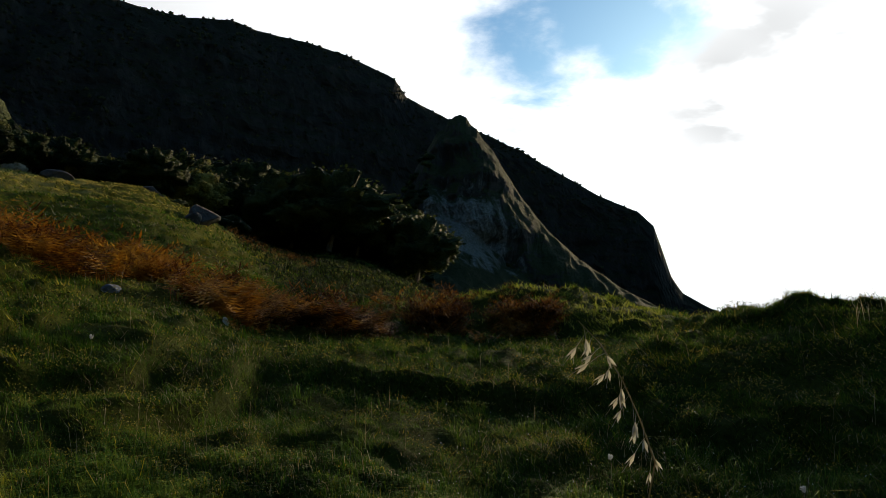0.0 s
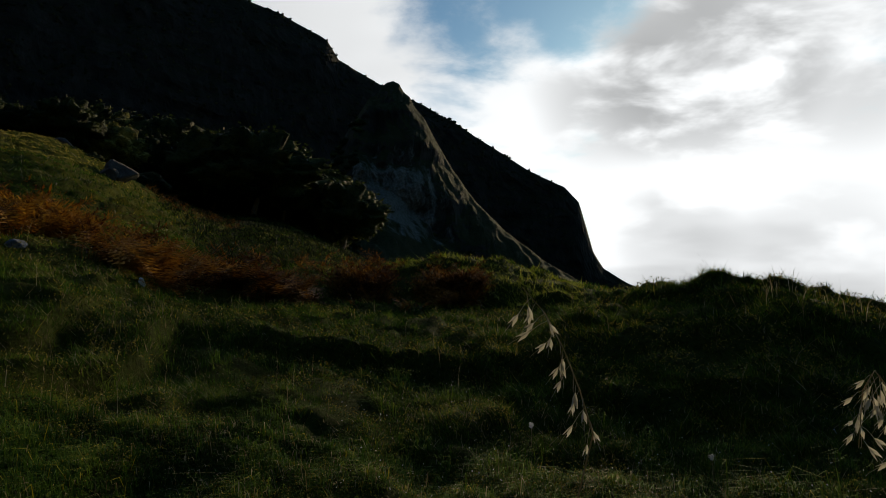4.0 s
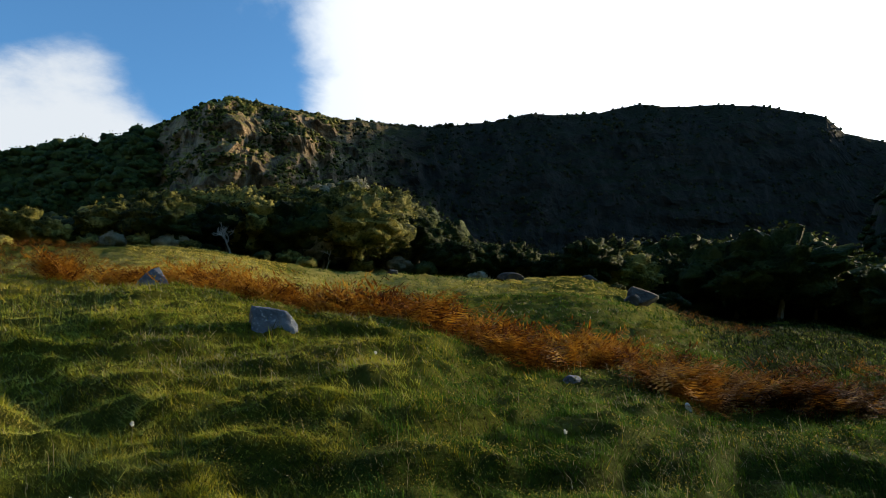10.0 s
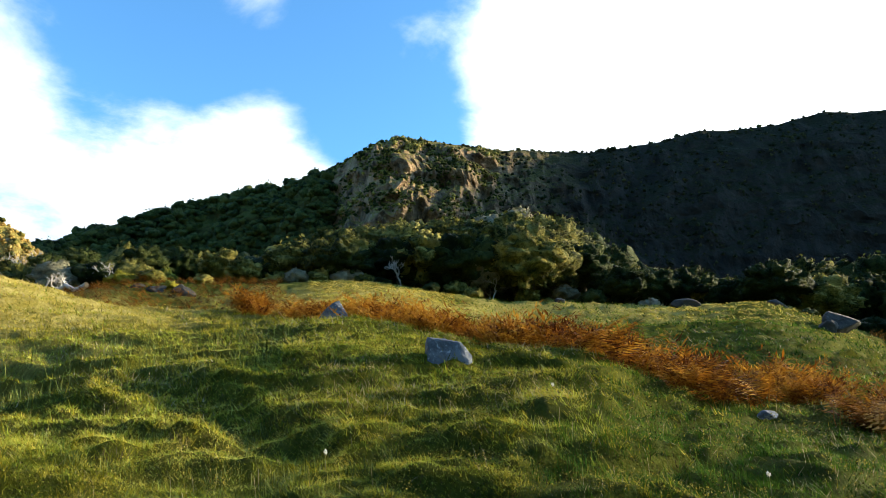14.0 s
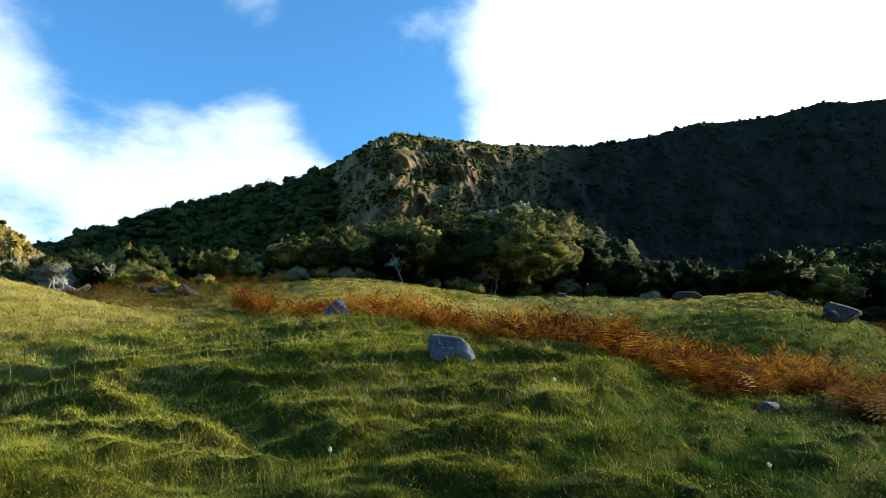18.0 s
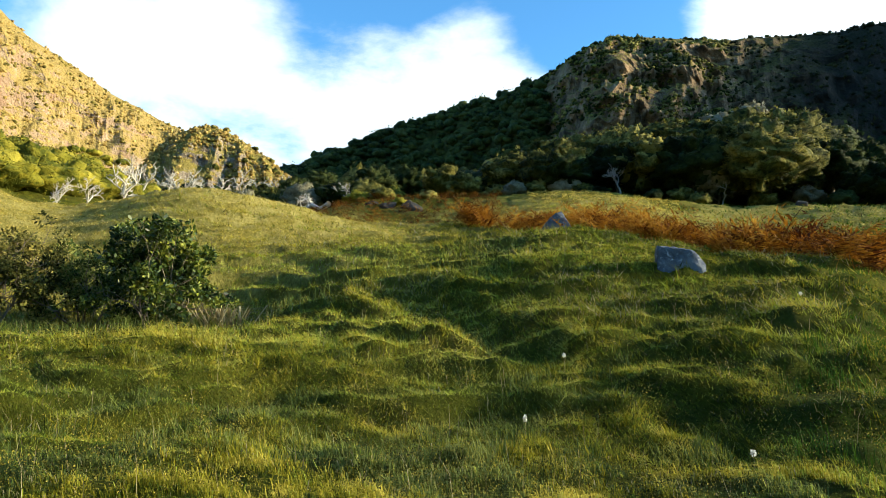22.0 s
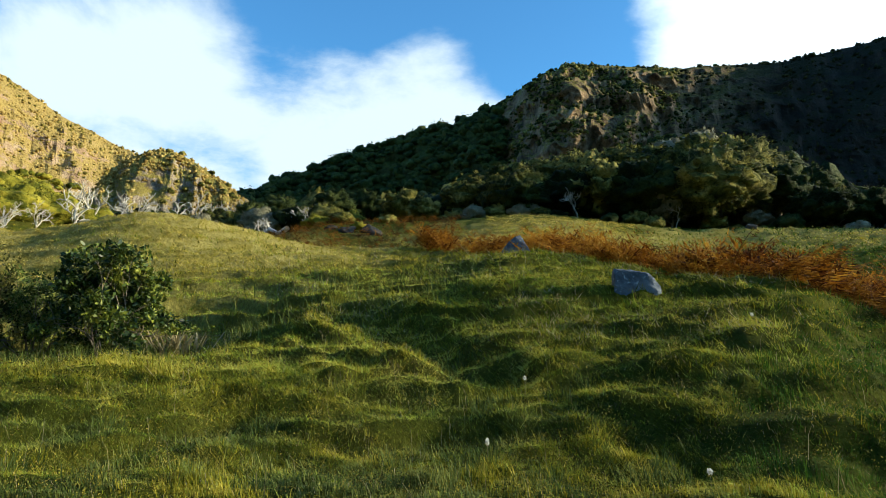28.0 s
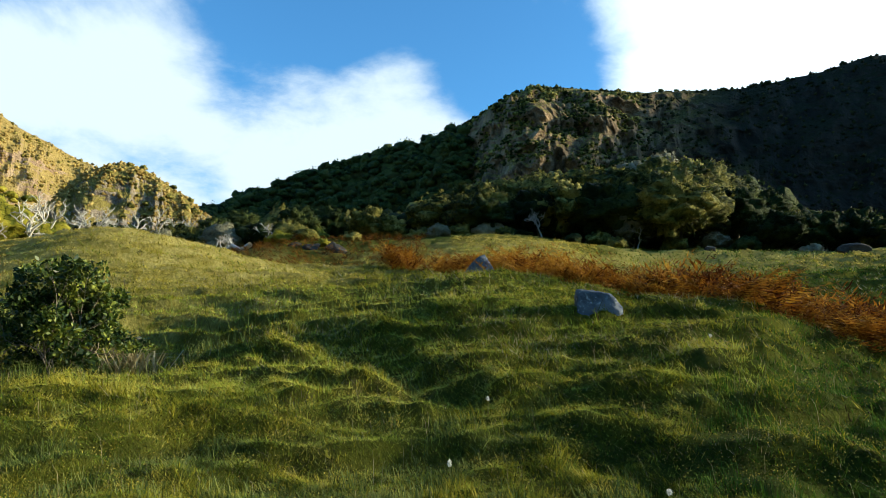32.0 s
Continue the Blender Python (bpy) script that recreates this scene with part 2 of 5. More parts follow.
def turf(name):
    m, n = material(name)
    place = n.add("ShaderNodeNewGeometry").outputs["Position"]
    lean = n.add("ShaderNodeVectorMath", {0: place, 1: (1.0, 1.0, 0.35)}, operation="MULTIPLY").outputs[0]
    big, mid, fine, tiny = n.noise(place, 0.22, 4.0, 0.6), n.noise(place, 1.6, 5.0, 0.6), n.noise(lean, 16.0, 6.0, 0.75), n.noise(lean, 55.0, 4.0, 0.7)
    c = n.mix(n.span(mid, 0.35, 0.65), (0.07, 0.085, 0.008), (0.15, 0.148, 0.015))
    c = n.mix(n.span(big, 0.5, 0.72, 0.0, 0.75), c, (0.1, 0.085, 0.022))
    c = n.mix(n.span(fine, 0.48, 0.66, 0.0, 0.6), c, (0.04, 0.046, 0.006))
    c = n.mix(n.span(tiny, 0.55, 0.7, 0.0, 0.5), c, (0.22, 0.19, 0.045))
    # the seaward side is greener, and darkened to put its shade into the colour
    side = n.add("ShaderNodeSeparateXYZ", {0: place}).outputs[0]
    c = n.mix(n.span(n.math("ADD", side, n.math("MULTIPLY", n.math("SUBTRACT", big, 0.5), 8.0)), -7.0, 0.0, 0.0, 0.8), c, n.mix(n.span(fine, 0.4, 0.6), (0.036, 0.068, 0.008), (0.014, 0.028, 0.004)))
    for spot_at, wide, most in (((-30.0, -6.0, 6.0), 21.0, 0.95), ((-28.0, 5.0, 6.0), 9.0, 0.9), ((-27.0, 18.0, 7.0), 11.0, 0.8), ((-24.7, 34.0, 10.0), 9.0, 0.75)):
        # bright swards on the far banks: sunlight is put into their yellow
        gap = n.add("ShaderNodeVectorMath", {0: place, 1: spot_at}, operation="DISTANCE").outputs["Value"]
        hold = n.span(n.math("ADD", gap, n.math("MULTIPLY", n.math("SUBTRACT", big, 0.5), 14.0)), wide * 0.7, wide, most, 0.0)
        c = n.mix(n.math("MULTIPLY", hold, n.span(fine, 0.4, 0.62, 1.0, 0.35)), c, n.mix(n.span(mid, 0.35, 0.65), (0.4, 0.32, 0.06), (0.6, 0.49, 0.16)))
    finish(n, c, 0.95, n.math("ADD", n.math("MULTIPLY", mid, 0.6), n.math("ADD", fine, n.math("MULTIPLY", tiny, 0.4))), 1.0, 0.16, spec=0.04)
    return m


TURF = turf("turf")
GRASS = foliage("grass_blades", ((0.045, 0.062, 0.005), (0.29, 0.255, 0.014), (0.58, 0.47, 0.07)), 0.3, 0.9, 0.25, 3.2, own_share=0.62)
# LUSH is darkened for shaded ground, FRESH brightened for the lit slope
LUSH = foliage("lush_shaded_blades", ((0.014, 0.036, 0.004), (0.055, 0.118, 0.009), (0.17, 0.235, 0.03)), 0.3, 0.85, 0.25, 3.2, own_share=0.62)
FRESH = foliage("fresh_lit_blades", ((0.1, 0.15, 0.016), (0.34, 0.39, 0.035), (0.58, 0.57, 0.11)), 0.3, 0.85, 0.25, 3.2, own_share=0.62)
# dry yellow that also carries sunlight on the far banks and terrace
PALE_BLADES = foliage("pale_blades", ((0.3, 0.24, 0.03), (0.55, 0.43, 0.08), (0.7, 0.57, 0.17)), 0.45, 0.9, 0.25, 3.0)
HERB = foliage("low_herbs", ((0.018, 0.022, 0.005), (0.12, 0.11, 0.018), (0.38, 0.31, 0.045)), 0.2, 0.6, 0.5, 5.0)
STRAW = foliage("dry_straw", ((0.26, 0.2, 0.09), (0.38, 0.31, 0.16), (0.5, 0.43, 0.26)), 0.3, 0.7)
THATCH = foliage("dead_thatch", ((0.04, 0.032, 0.014), (0.12, 0.095, 0.045), (0.27, 0.22, 0.12)), 0.2, 0.9, 0.25, 4.0)
BRACKEN = foliage("bracken_fronds", ((0.07, 0.022, 0.006), (0.29, 0.115, 0.010), (0.52, 0.27, 0.03)), 0.35, 0.7, 0.3, 1.2)
# bracken darkened to put shade into it; also serves the russet patches
SHADED_RUSSET_BRACKEN = foliage("shaded_russet_fronds", ((0.04, 0.015, 0.005), (0.18, 0.072, 0.010), (0.38, 0.19, 0.03)), 0.3, 0.7, 0.3, 1.2)
# the wood's shade is put into LEAF_DARK, its sunlight into LEAF_OLIVE
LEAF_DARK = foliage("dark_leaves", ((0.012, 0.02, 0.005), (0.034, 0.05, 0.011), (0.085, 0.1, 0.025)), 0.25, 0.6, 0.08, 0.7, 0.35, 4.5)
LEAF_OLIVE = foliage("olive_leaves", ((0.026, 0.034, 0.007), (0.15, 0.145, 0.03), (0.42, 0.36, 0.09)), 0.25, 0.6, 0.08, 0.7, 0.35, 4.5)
LEAF_LIME = foliage("bright_leaves", ((0.09, 0.1, 0.012), (0.28, 0.25, 0.024), (0.46, 0.39, 0.05)), 0.3, 0.6, 0.08, 0.5, 0.0, 1.6)
TAWNY = foliage("tawny_scrub", ((0.26, 0.17, 0.045), (0.46, 0.325, 0.09), (0.62, 0.455, 0.16)), 0.25, 0.7, 0.06, 0.4, 0.0, 2.0)
TAWNY_DULL = foliage("dull_scrub", ((0.12, 0.1, 0.025), (0.28, 0.22, 0.05), (0.42, 0.33, 0.09)), 0.25, 0.7, 0.06, 0.4, 0.0, 2.0)
# near-black tones: shade of the ridge face is put into its scrub
SHADED = foliage("ledge_scrub_in_shade", ((0.012, 0.015, 0.006), (0.026, 0.028, 0.01), (0.06, 0.054, 0.02)), 0.15, 0.8, 0.06, 0.4, 0.0, 1.6)
LEAF_GREY = foliage("grey_leaves", ((0.12, 0.115, 0.07), (0.27, 0.245, 0.15), (0.42, 0.38, 0.26)), 0.2, 0.7, 0.12, 0.0, 0.0, 3.0)
LEAF_RANK = foliage("rank_herbage", ((0.03, 0.048, 0.010), (0.1, 0.13, 0.025), (0.24, 0.25, 0.06)), 0.25, 0.7, 0.4, 3.0)
LEAF_GLOSSY = foliage("glossy_leaves", ((0.015, 0.03, 0.006), (0.06, 0.09, 0.01), (0.24, 0.25, 0.03)), 0.2, 0.45, 0.6, 2.5)
BARK = bark("bark", (0.12, 0.09, 0.065), (0.26, 0.21, 0.16))
BONE = bark("bleached_wood", (0.36, 0.31, 0.26), (0.66, 0.6, 0.52))
ROCK = stone("grey_stone", (0.07, 0.078, 0.095), (0.15, 0.16, 0.185), (0.34, 0.35, 0.37), 2.6, 0.57)
DARK_ROCK = stone("dark_stone", (0.028, 0.025, 0.022), (0.075, 0.066, 0.056), (0.16, 0.15, 0.13), 1.4, 0.62)
# ridge shade is put into near-black tones, the peak's sun into browner ones
CLIFF = hillside("ridge_rock_shade_to_sun", (0.014, 0.0125, 0.011), (0.036, 0.03, 0.024), (0.009, 0.01, 0.005), (0.024, 0.023, 0.010), 0.5, 0.05,
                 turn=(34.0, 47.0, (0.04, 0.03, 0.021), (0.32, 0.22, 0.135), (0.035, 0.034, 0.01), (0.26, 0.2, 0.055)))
PALE = hillside("pinnacle_rock", (0.024, 0.022, 0.019), (0.06, 0.054, 0.045), (0.016, 0.022, 0.008), (0.045, 0.052, 0.018), 0.44, 0.07, Vector(heading(-2.2, 7.6)) * 132.0, (0.32, 0.31, 0.28))
SUNNY = hillside("sunny_scrub", (0.30, 0.19, 0.12), (0.45, 0.33, 0.22), (0.24, 0.165, 0.045), (0.5, 0.365, 0.12), 0.42, 0.07)
FOREST = hillside("forest_floor", (0.03, 0.035, 0.012), (0.06, 0.065, 0.02), (0.03, 0.042, 0.01), (0.085, 0.095, 0.02), 0.4, 0.09)
KNOLL = hillside("knoll_rock", (0.12, 0.095, 0.075), (0.5, 0.4, 0.31), (0.17, 0.14, 0.03), (0.42, 0.33, 0.09), 0.40, 0.14)


# ---- shapes ----
RNG = np.random.default_rng(7)
TABLE = RNG.permutation(512)


def rough3(x, y, z, seed=0):
    """Smooth random field in about -1..1 over arrays of places."""
    x, y, z = np.broadcast_arrays(np.asarray(x, float), np.asarray(y, float), np.asarray(z, float))
    x, y, z = x + seed * 17.3, y - seed * 9.1, z + seed * 5.7
    i, j, k = np.floor(x).astype(int), np.floor(y).astype(int), np.floor(z).astype(int)
    u, v, t = x - i, y - j, z - k
    fu, fv, ft = u * u * (3 - 2 * u), v * v * (3 - 2 * v), t * t * (3 - 2 * t)
    total = 0.0
    for a in (0, 1):
        for b in (0, 1):
            for c in (0, 1):
                h = TABLE[(TABLE[(TABLE[(i + a) & 511] + j + b) & 511] + k + c) & 511]
                g = ((h & 15) / 7.5 - 1) * (u - a) + ((h >> 4 & 15) / 7.5 - 1) * (v - b) + ((h * 7 >> 3 & 15) / 7.5 - 1) * (t - c)
                total = total + g * (fu if a else 1 - fu) * (fv if b else 1 - fv) * (ft if c else 1 - ft)
    return total * 1.4


def fbm(x, y, z, octaves=4, seed=0, gain=0.5):
    out, amp, f = 0.0, 1.0, 1.0
    for o in range(octaves):
        out = out + amp * rough3(np.asarray(x) * f, np.asarray(y) * f, np.asarray(z) * f, seed + o)
        amp, f = amp * gain, f * 2.03
    return out


def mesh_from(name, verts, faces, mat, smooth=True):
    """A mesh from arrays: faces all of one size."""
    me = bpy.data.meshes.new(name)
    verts, faces = np.ascontiguousarray(verts, np.float32), np.ascontiguousarray(faces, np.int32)
    n = faces.shape[1]
    me.vertices.add(len(verts))
    me.vertices.foreach_set("co", verts.ravel())
    me.loops.add(faces.size)
    me.loops.foreach_set("vertex_index", faces.ravel())
    me.polygons.add(len(faces))
    me.polygons.foreach_set("loop_start", np.arange(0, faces.size, n, dtype=np.int32))
    me.polygons.foreach_set("use_smooth", np.full(len(faces), smooth))
    me.update(calc_edges=True)
    me.materials.append(mat)
    return me


def part(name, me, parent, label=""):
    ob = new(name, me)
    ob.parent = parent
    return tagged(ob, label)


def sheet(rows, cols):
    """Quads over a grid of vertices."""
    i = np.arange(rows - 1)[:, None] * cols + np.arange(cols - 1)[None, :]
    return np.stack([i, i + 1, i + cols + 1, i + cols], -1).reshape(-1, 4)


# ---- the lie of the land ----
RADII = np.array([0.0, 4.5, 8.0, 12.0, 17.0, 24.0, 32.0, 45.0, 65.0, 100.0])
BEARINGS = np.array([-60.0, -30.0, -10.0, 10.0, 25.0, 40.0, 55.0, 70.0, 85.0, 96.0, 110.0])
# height of the turf at each bearing, out along the radii (foot of the viewer is 0)
HEIGHTS = np.array([
    (0.2, 0.3, 0.3, 0.0, -1.0, -2.0, -4.0, -7.0, -9.0),
    (0.3, 0.9, 1.5, 1.0, 0.1, -1.0, -3.2, -6.0, -8.0),
    (0.3, 0.75, 0.9, 1.8, 0.7, 0.8, 0.5, -0.3, 0.5),
    (0.5, 1.0, 1.2, 1.7, 2.5, 3.4, 5.0, 7.6, 9.5),
    (0.7, 1.45, 2.0, 2.6, 3.6, 6.2, 9.2, 11.2, 15.5),
    (0.85, 2.0, 3.0, 3.55, 4.6, 6.5, 10.1, 16.6, 30.0),
    (0.9, 1.9, 3.2, 4.4, 5.6, 7.9, 11.7, 17.0, 29.0),
    (0.9, 1.72, 2.7, 4.0, 5.8, 6.6, 11.3, 15.5, 21.5),
    (0.95, 1.66, 1.6, 3.7, 6.7, 8.3, 8.4, 13.5, 20.0),
    (0.95, 1.66, 1.5, 2.9, 5.2, 7.1, 9.4, 15.0, 20.0),
    (0.9, 1.6, 2.2, 3.8, 7.0, 10.8, 15.0, 19.0, 21.0)])
HEIGHTS = np.concatenate([np.zeros((11, 1)), HEIGHTS], 1)
SEA = -14.0


def bend(f):
    return f * f * (3 - 2 * f)


def lie(x, y):
    """Height of the land without its hummocks."""
    x, y = np.asarray(x, float), np.asarray(y, float)
    r = np.hypot(x, y)
    az = np.degrees(np.arctan2(-x, y))
    az = np.where(az < -60, az + 360, az)          # -60 .. 300
    back = np.clip((az - 110) / 190, 0, 1)
    a = np.interp(np.where(az > 110, 110, az), BEARINGS, np.arange(11.0))
    i = np.clip(a.astype(int), 0, 9)
    fa = bend(a - i)
    q = np.interp(r, RADII, np.arange(10.0))
    j = np.clip(q.astype(int), 0, 8)
    fq = q - j
    fq = 0.5 * fq + 0.5 * bend(fq)

    def level(i):
        return HEIGHTS[i, j] * (1 - fq) + HEIGHTS[i, j + 1] * fq
    z = level(i) * (1 - fa) + level(i + 1) * fa
    z = np.where(az > 110, level(np.full_like(i, 10)) * (1 - bend(back)) + level(np.full_like(i, 0)) * bend(back), z)
    far = np.clip((r - 100) / 170, 0, 1)
    return z * (1 - bend(far)) + (SEA - 3.0) * bend(far)


def hummocks(x, y):
    x, y = np.asarray(x, float), np.asarray(y, float)
    r = np.hypot(x, y)
    # hummocks lie along the contour of the slope
    u, v = -0.945 * x + 0.327 * y, 0.327 * x + 0.945 * y
    u = u + 0.4 * rough3(x / 1.6, y / 1.6, 0.0, 31)
    v = v + 0.6 * rough3(x / 1.6, y / 1.6, 0.0, 37)
    big = np.abs(rough3(u / 0.95, v / 2.1, 0.0, 3))
    mid = np.abs(rough3(u / 0.42, v / 0.8, 0.0, 5))
    fine = np.abs(rough3(x / 0.28, y / 0.28, 0.0, 8))
    swell = rough3(x / 6.5, y / 6.5, 0.0, 11)
    # little terraces trodden along the slope, with steep risers
    q = lie(x, y) / 0.46 + 0.9 * rough3(x / 3.1, y / 3.1, 0.0, 43) + 0.4 * rough3(x / 1.1, y / 1.1, 0.0, 44)
    f = q - np.floor(q)
    tread = (bend(np.clip((f - 0.36) / 0.26, 0, 1)) - f) * 0.28 * np.clip(0.7 + rough3(x / 4.7, y / 4.7, 0.0, 47), 0.15, 1) * (1 - 0.5 * np.exp(-((np.degrees(np.arctan2(-x, y)) - 50) / 13.0) ** 2))
    fade = np.clip(r / 6.5, 0.25, 1.0) * np.clip((120 - r) / 60, 0, 1)
    a = np.degrees(np.arctan2(-x, y))
    calm = 1 - 0.75 * np.exp(-((a - 93) / 9.0) ** 2 - ((r - 10.0) / 2.2) ** 2)
    bank = 1 - 0.3 * np.clip((a - 66) / 8, 0, 1) * np.clip((r - 15) / 5, 0, 1)
    return (0.13 * (np.minimum(big, 0.6) - 0.22) + 0.2 * (np.minimum(mid, 0.5) - 0.2) + 0.09 * (fine - 0.25) + 0.08 * swell + tread) * fade * calm * bank * (1 + 0.010 * np.minimum(r, 50))


GULLY = [(70.5, 12.0), (67.0, 9.8), (63.5, 8.0), (58.0, 6.6)]   # bearing, distance of a trodden groove
GULLY = [(-r * math.sin(radians(b)), r * math.cos(radians(b))) for b, r in GULLY]


def groove(x, y):
    """How far down the trodden groove lies."""
    near = np.full(np.shape(x), 9.0)
    for (ax, ay), (bx, by) in zip(GULLY, GULLY[1:]):
        t = np.clip(((x - ax) * (bx - ax) + (y - ay) * (by - ay)) / ((bx - ax) ** 2 + (by - ay) ** 2), 0, 1)
        near = np.minimum(near, np.hypot(x - ax - t * (bx - ax), y - ay - t * (by - ay)))
    near = near + 0.6 * rough3(np.asarray(x) / 1.5, np.asarray(y) / 1.5, 0.0, 51)
    return -0.22 * np.exp(-(near / 0.32) ** 2)


MOUNDS = [(-29.0, 9.6, 0.4, 1.7), (-19.0, 9.0, 0.16, 0.9), (-8.0, 15.5, 0.5, 1.9), (-36.0, 8.6, 0.2, 0.8)]   # bearing, distance, height, breadth
MOUNDS = [(-r * math.sin(radians(b)), r * math.cos(radians(b)), h, w) for b, r, h, w in MOUNDS]


def mounds(x, y):
    return sum(h * np.exp(-((x - mx) ** 2 + (y - my) ** 2) / (w * w)) for mx, my, h, w in MOUNDS)


def turf_z(x, y):
    x, y = np.asarray(x, float), np.asarray(y, float)
    return lie(x, y) + hummocks(x, y) + groove(x, y) + mounds(x, y)


def spot(az, r, up=0.0):
    """A place on the turf, by bearing and distance from the viewer's feet."""
    a = radians(az)
    x, y = -r * math.sin(a), r * math.cos(a)
    return Vector((x, y, float(turf_z(x, y)) + up))


azs = np.concatenate([np.arange(-52, 116, 0.45), np.arange(116, 308.1, 4.0)])
rs = np.concatenate([[0.0], np.geomspace(0.5, 3.0, 8), np.geomspace(3.1, 70, 250), np.geomspace(74, 320, 40), [600.0, 1500.0, 4500.0]])
A, R = np.meshgrid(np.radians(azs), rs)
X, Y = -R * np.sin(A), R * np.cos(A)
ground = new("ground", mesh_from("ground", np.stack([X, Y, turf_z(X, Y)], -1).reshape(-1, 3), sheet(len(rs), len(azs)), TURF))
tagged(ground, "hummocky coastal pasture of rough green and straw grass", "ground", kind="structure")

m, n = material("sea_water")
ripple = n.noise(n.add("ShaderNodeNewGeometry").outputs["Position"], 0.15, 6.0, 0.6)
finish(n, n.mix(n.span(ripple, 0.3, 0.7), (0.02, 0.05, 0.07), (0.05, 0.09, 0.11)), 0.25, ripple, 0.4, 0.4, spec=0.5)
ra = np.linspace(0, 2 * np.pi, 97)
rr = np.array([150.0, 600.0, 1800.0, 4600.0])
A, R = np.meshgrid(ra, rr)
sea = new("water", mesh_from("water", np.stack([-R * np.sin(A), R * np.cos(A), np.full_like(R, SEA)], -1).reshape(-1, 3), sheet(4, 97), m))
tagged(sea, "grey-blue sea reaching a far flat horizon", "sea", kind="structure")


# ---- hills ----
HILLS = {}


def hill(name, crest, foot, top, mat, label, seed, talus=0.4, cliff=5.0, step=0.2, rows=150, crag=((0, 1.0),), behind=90.0, span=(-360, 360)):
    """A hill that faces the viewer. crest: (bearing, elevation) along its skyline; foot, top: (bearing, distance) of its base and its crest."""
    ca, ce = np.array(sorted(crest)).T
    az = np.arange(max(ca.min(), span[0]), min(ca.max(), span[1]) + step * 0.5, step)
    el = np.interp(az, ca, ce)
    rf = np.interp(az, *np.array(foot).T)
    rt = np.interp(az, *np.array(top).T)
    zt = 1.5 + rt * np.tan(np.radians(el))
    a = np.radians(az)
    zf = lie(-rf * np.sin(a), rf * np.cos(a)) - 4.0
    s = np.linspace(0, 1, rows)[:, None]
    # a gentle apron, a steep face, a rounded brow
    rise = np.where(s < 0.5, talus * (s / 0.5) ** 1.3, talus + (1 - talus) * (1 - np.clip(2 - 2 * s, 0, 1) ** 1.15))
    run = np.where(s < 0.5, 0.72 * s / 0.5, 0.72 + 0.28 * np.clip((s - 0.5) / 0.5, 0, 1) ** 1.5)
    rad = rf + (rt - rf) * run
    z = zf + (zt - zf) * rise
    arc = a * 200.0
    high = np.clip((rise - 0.08) * 4, 0, 1) * np.clip((1 - s) * 9, 0.0, 1)
    butt = fbm(arc / 38.0, z / 70.0, 0.5, 3, seed)
    warp = arc + 5.0 * rough3(arc / 16.0, z / 12.0, 9.5, seed + 2)
    ribs = 0.0
    for wide, deep in ((15.0, 4.2), (6.5, 2.4), (2.9, 1.15), (1.3, 0.45)):
        ribs = ribs + deep * (0.45 - np.abs(rough3(warp / wide, z / (wide * 1.9), 2.5, seed + int(wide))) * 1.6)
    ledge = fbm(arc / 22.0, z / 5.0, 1.5, 4, seed + 9)
    size = (rt / 200.0)
    crag = np.interp(az, *np.array(crag).T)
    steep = np.clip((rise - talus * 0.55) * 5, 0.25, 1)
    rad = rad - high * size * crag * (cliff * butt + steep * (ribs + 2.2 * ledge))
    z = z + np.clip((1 - s) * 20, 0.25, 1) * size * 0.9 * rough3(arc / 3.0, rad / 3.0, 0.7, seed + 12)
    # the far side falls away
    back_r = rt + behind * np.array([[0.08], [0.25], [0.6], [1.0]]) * np.ones_like(az)
    back_z = zt + (SEA - zt) * np.array([[0.02], [0.12], [0.5], [1.0]])
    rad, z = np.concatenate([rad, back_r]), np.concatenate([z, back_z])
    X, Y = -rad * np.sin(a), rad * np.cos(a)
    ob = new(name, mesh_from(name, np.stack([X, Y, z], -1).reshape(-1, 3), sheet(rows + 4, len(az)), mat, False))
    tagged(ob, label, "hill", kind="structure")
    HILLS[name] = (X, Y, z, az, rows)
    return ob


RIDGE = ([(84, 12.0), (80, 13.6), (75.7, 15.6), (71.5, 17.3), (67.4, 18.9), (64.8, 19.5), (60.7, 20.5), (58.3, 21.5), (56.0, 22.7), (54, 23.9), (52, 24.4), (49.1, 24.3), (46.1, 23.8), (43.5, 23.3),
               (40, 23.1), (35.5, 22.6), (29.4, 22.7), (26.4, 23.1), (24, 22.7), (20.5, 22.5), (17.3, 22.7), (14.9, 22.1), (11.1, 21.6), (7.8, 20.8), (4, 19.2), (3, 17.8), (-0.3, 16.2), (-4, 14.7),
               (-6.8, 13.3), (-9.3, 11.8), (-12.6, 9.8), (-15.6, 8.4), (-16.8, 7.2), (-17.4, 5.3), (-18, 3.3), (-18.8, 2.0), (-20.8, 0.8), (-23, 0.1), (-25, -1)],
     [(-25, 250), (-15, 235), (0, 170), (20, 120), (40, 92), (55, 88), (62, 105), (76, 125), (84, 125)],
     [(-25, 310), (-15, 305), (5, 280), (25, 236), (36, 222), (41, 216), (46, 200), (52, 186), (56, 186), (66, 214), (76, 214), (84, 190)])
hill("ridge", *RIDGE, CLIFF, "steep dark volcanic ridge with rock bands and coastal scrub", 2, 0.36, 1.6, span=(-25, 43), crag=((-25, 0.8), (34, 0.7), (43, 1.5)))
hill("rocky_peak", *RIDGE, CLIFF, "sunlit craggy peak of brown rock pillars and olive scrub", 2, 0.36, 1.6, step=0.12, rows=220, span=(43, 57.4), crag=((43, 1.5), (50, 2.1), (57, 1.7)))
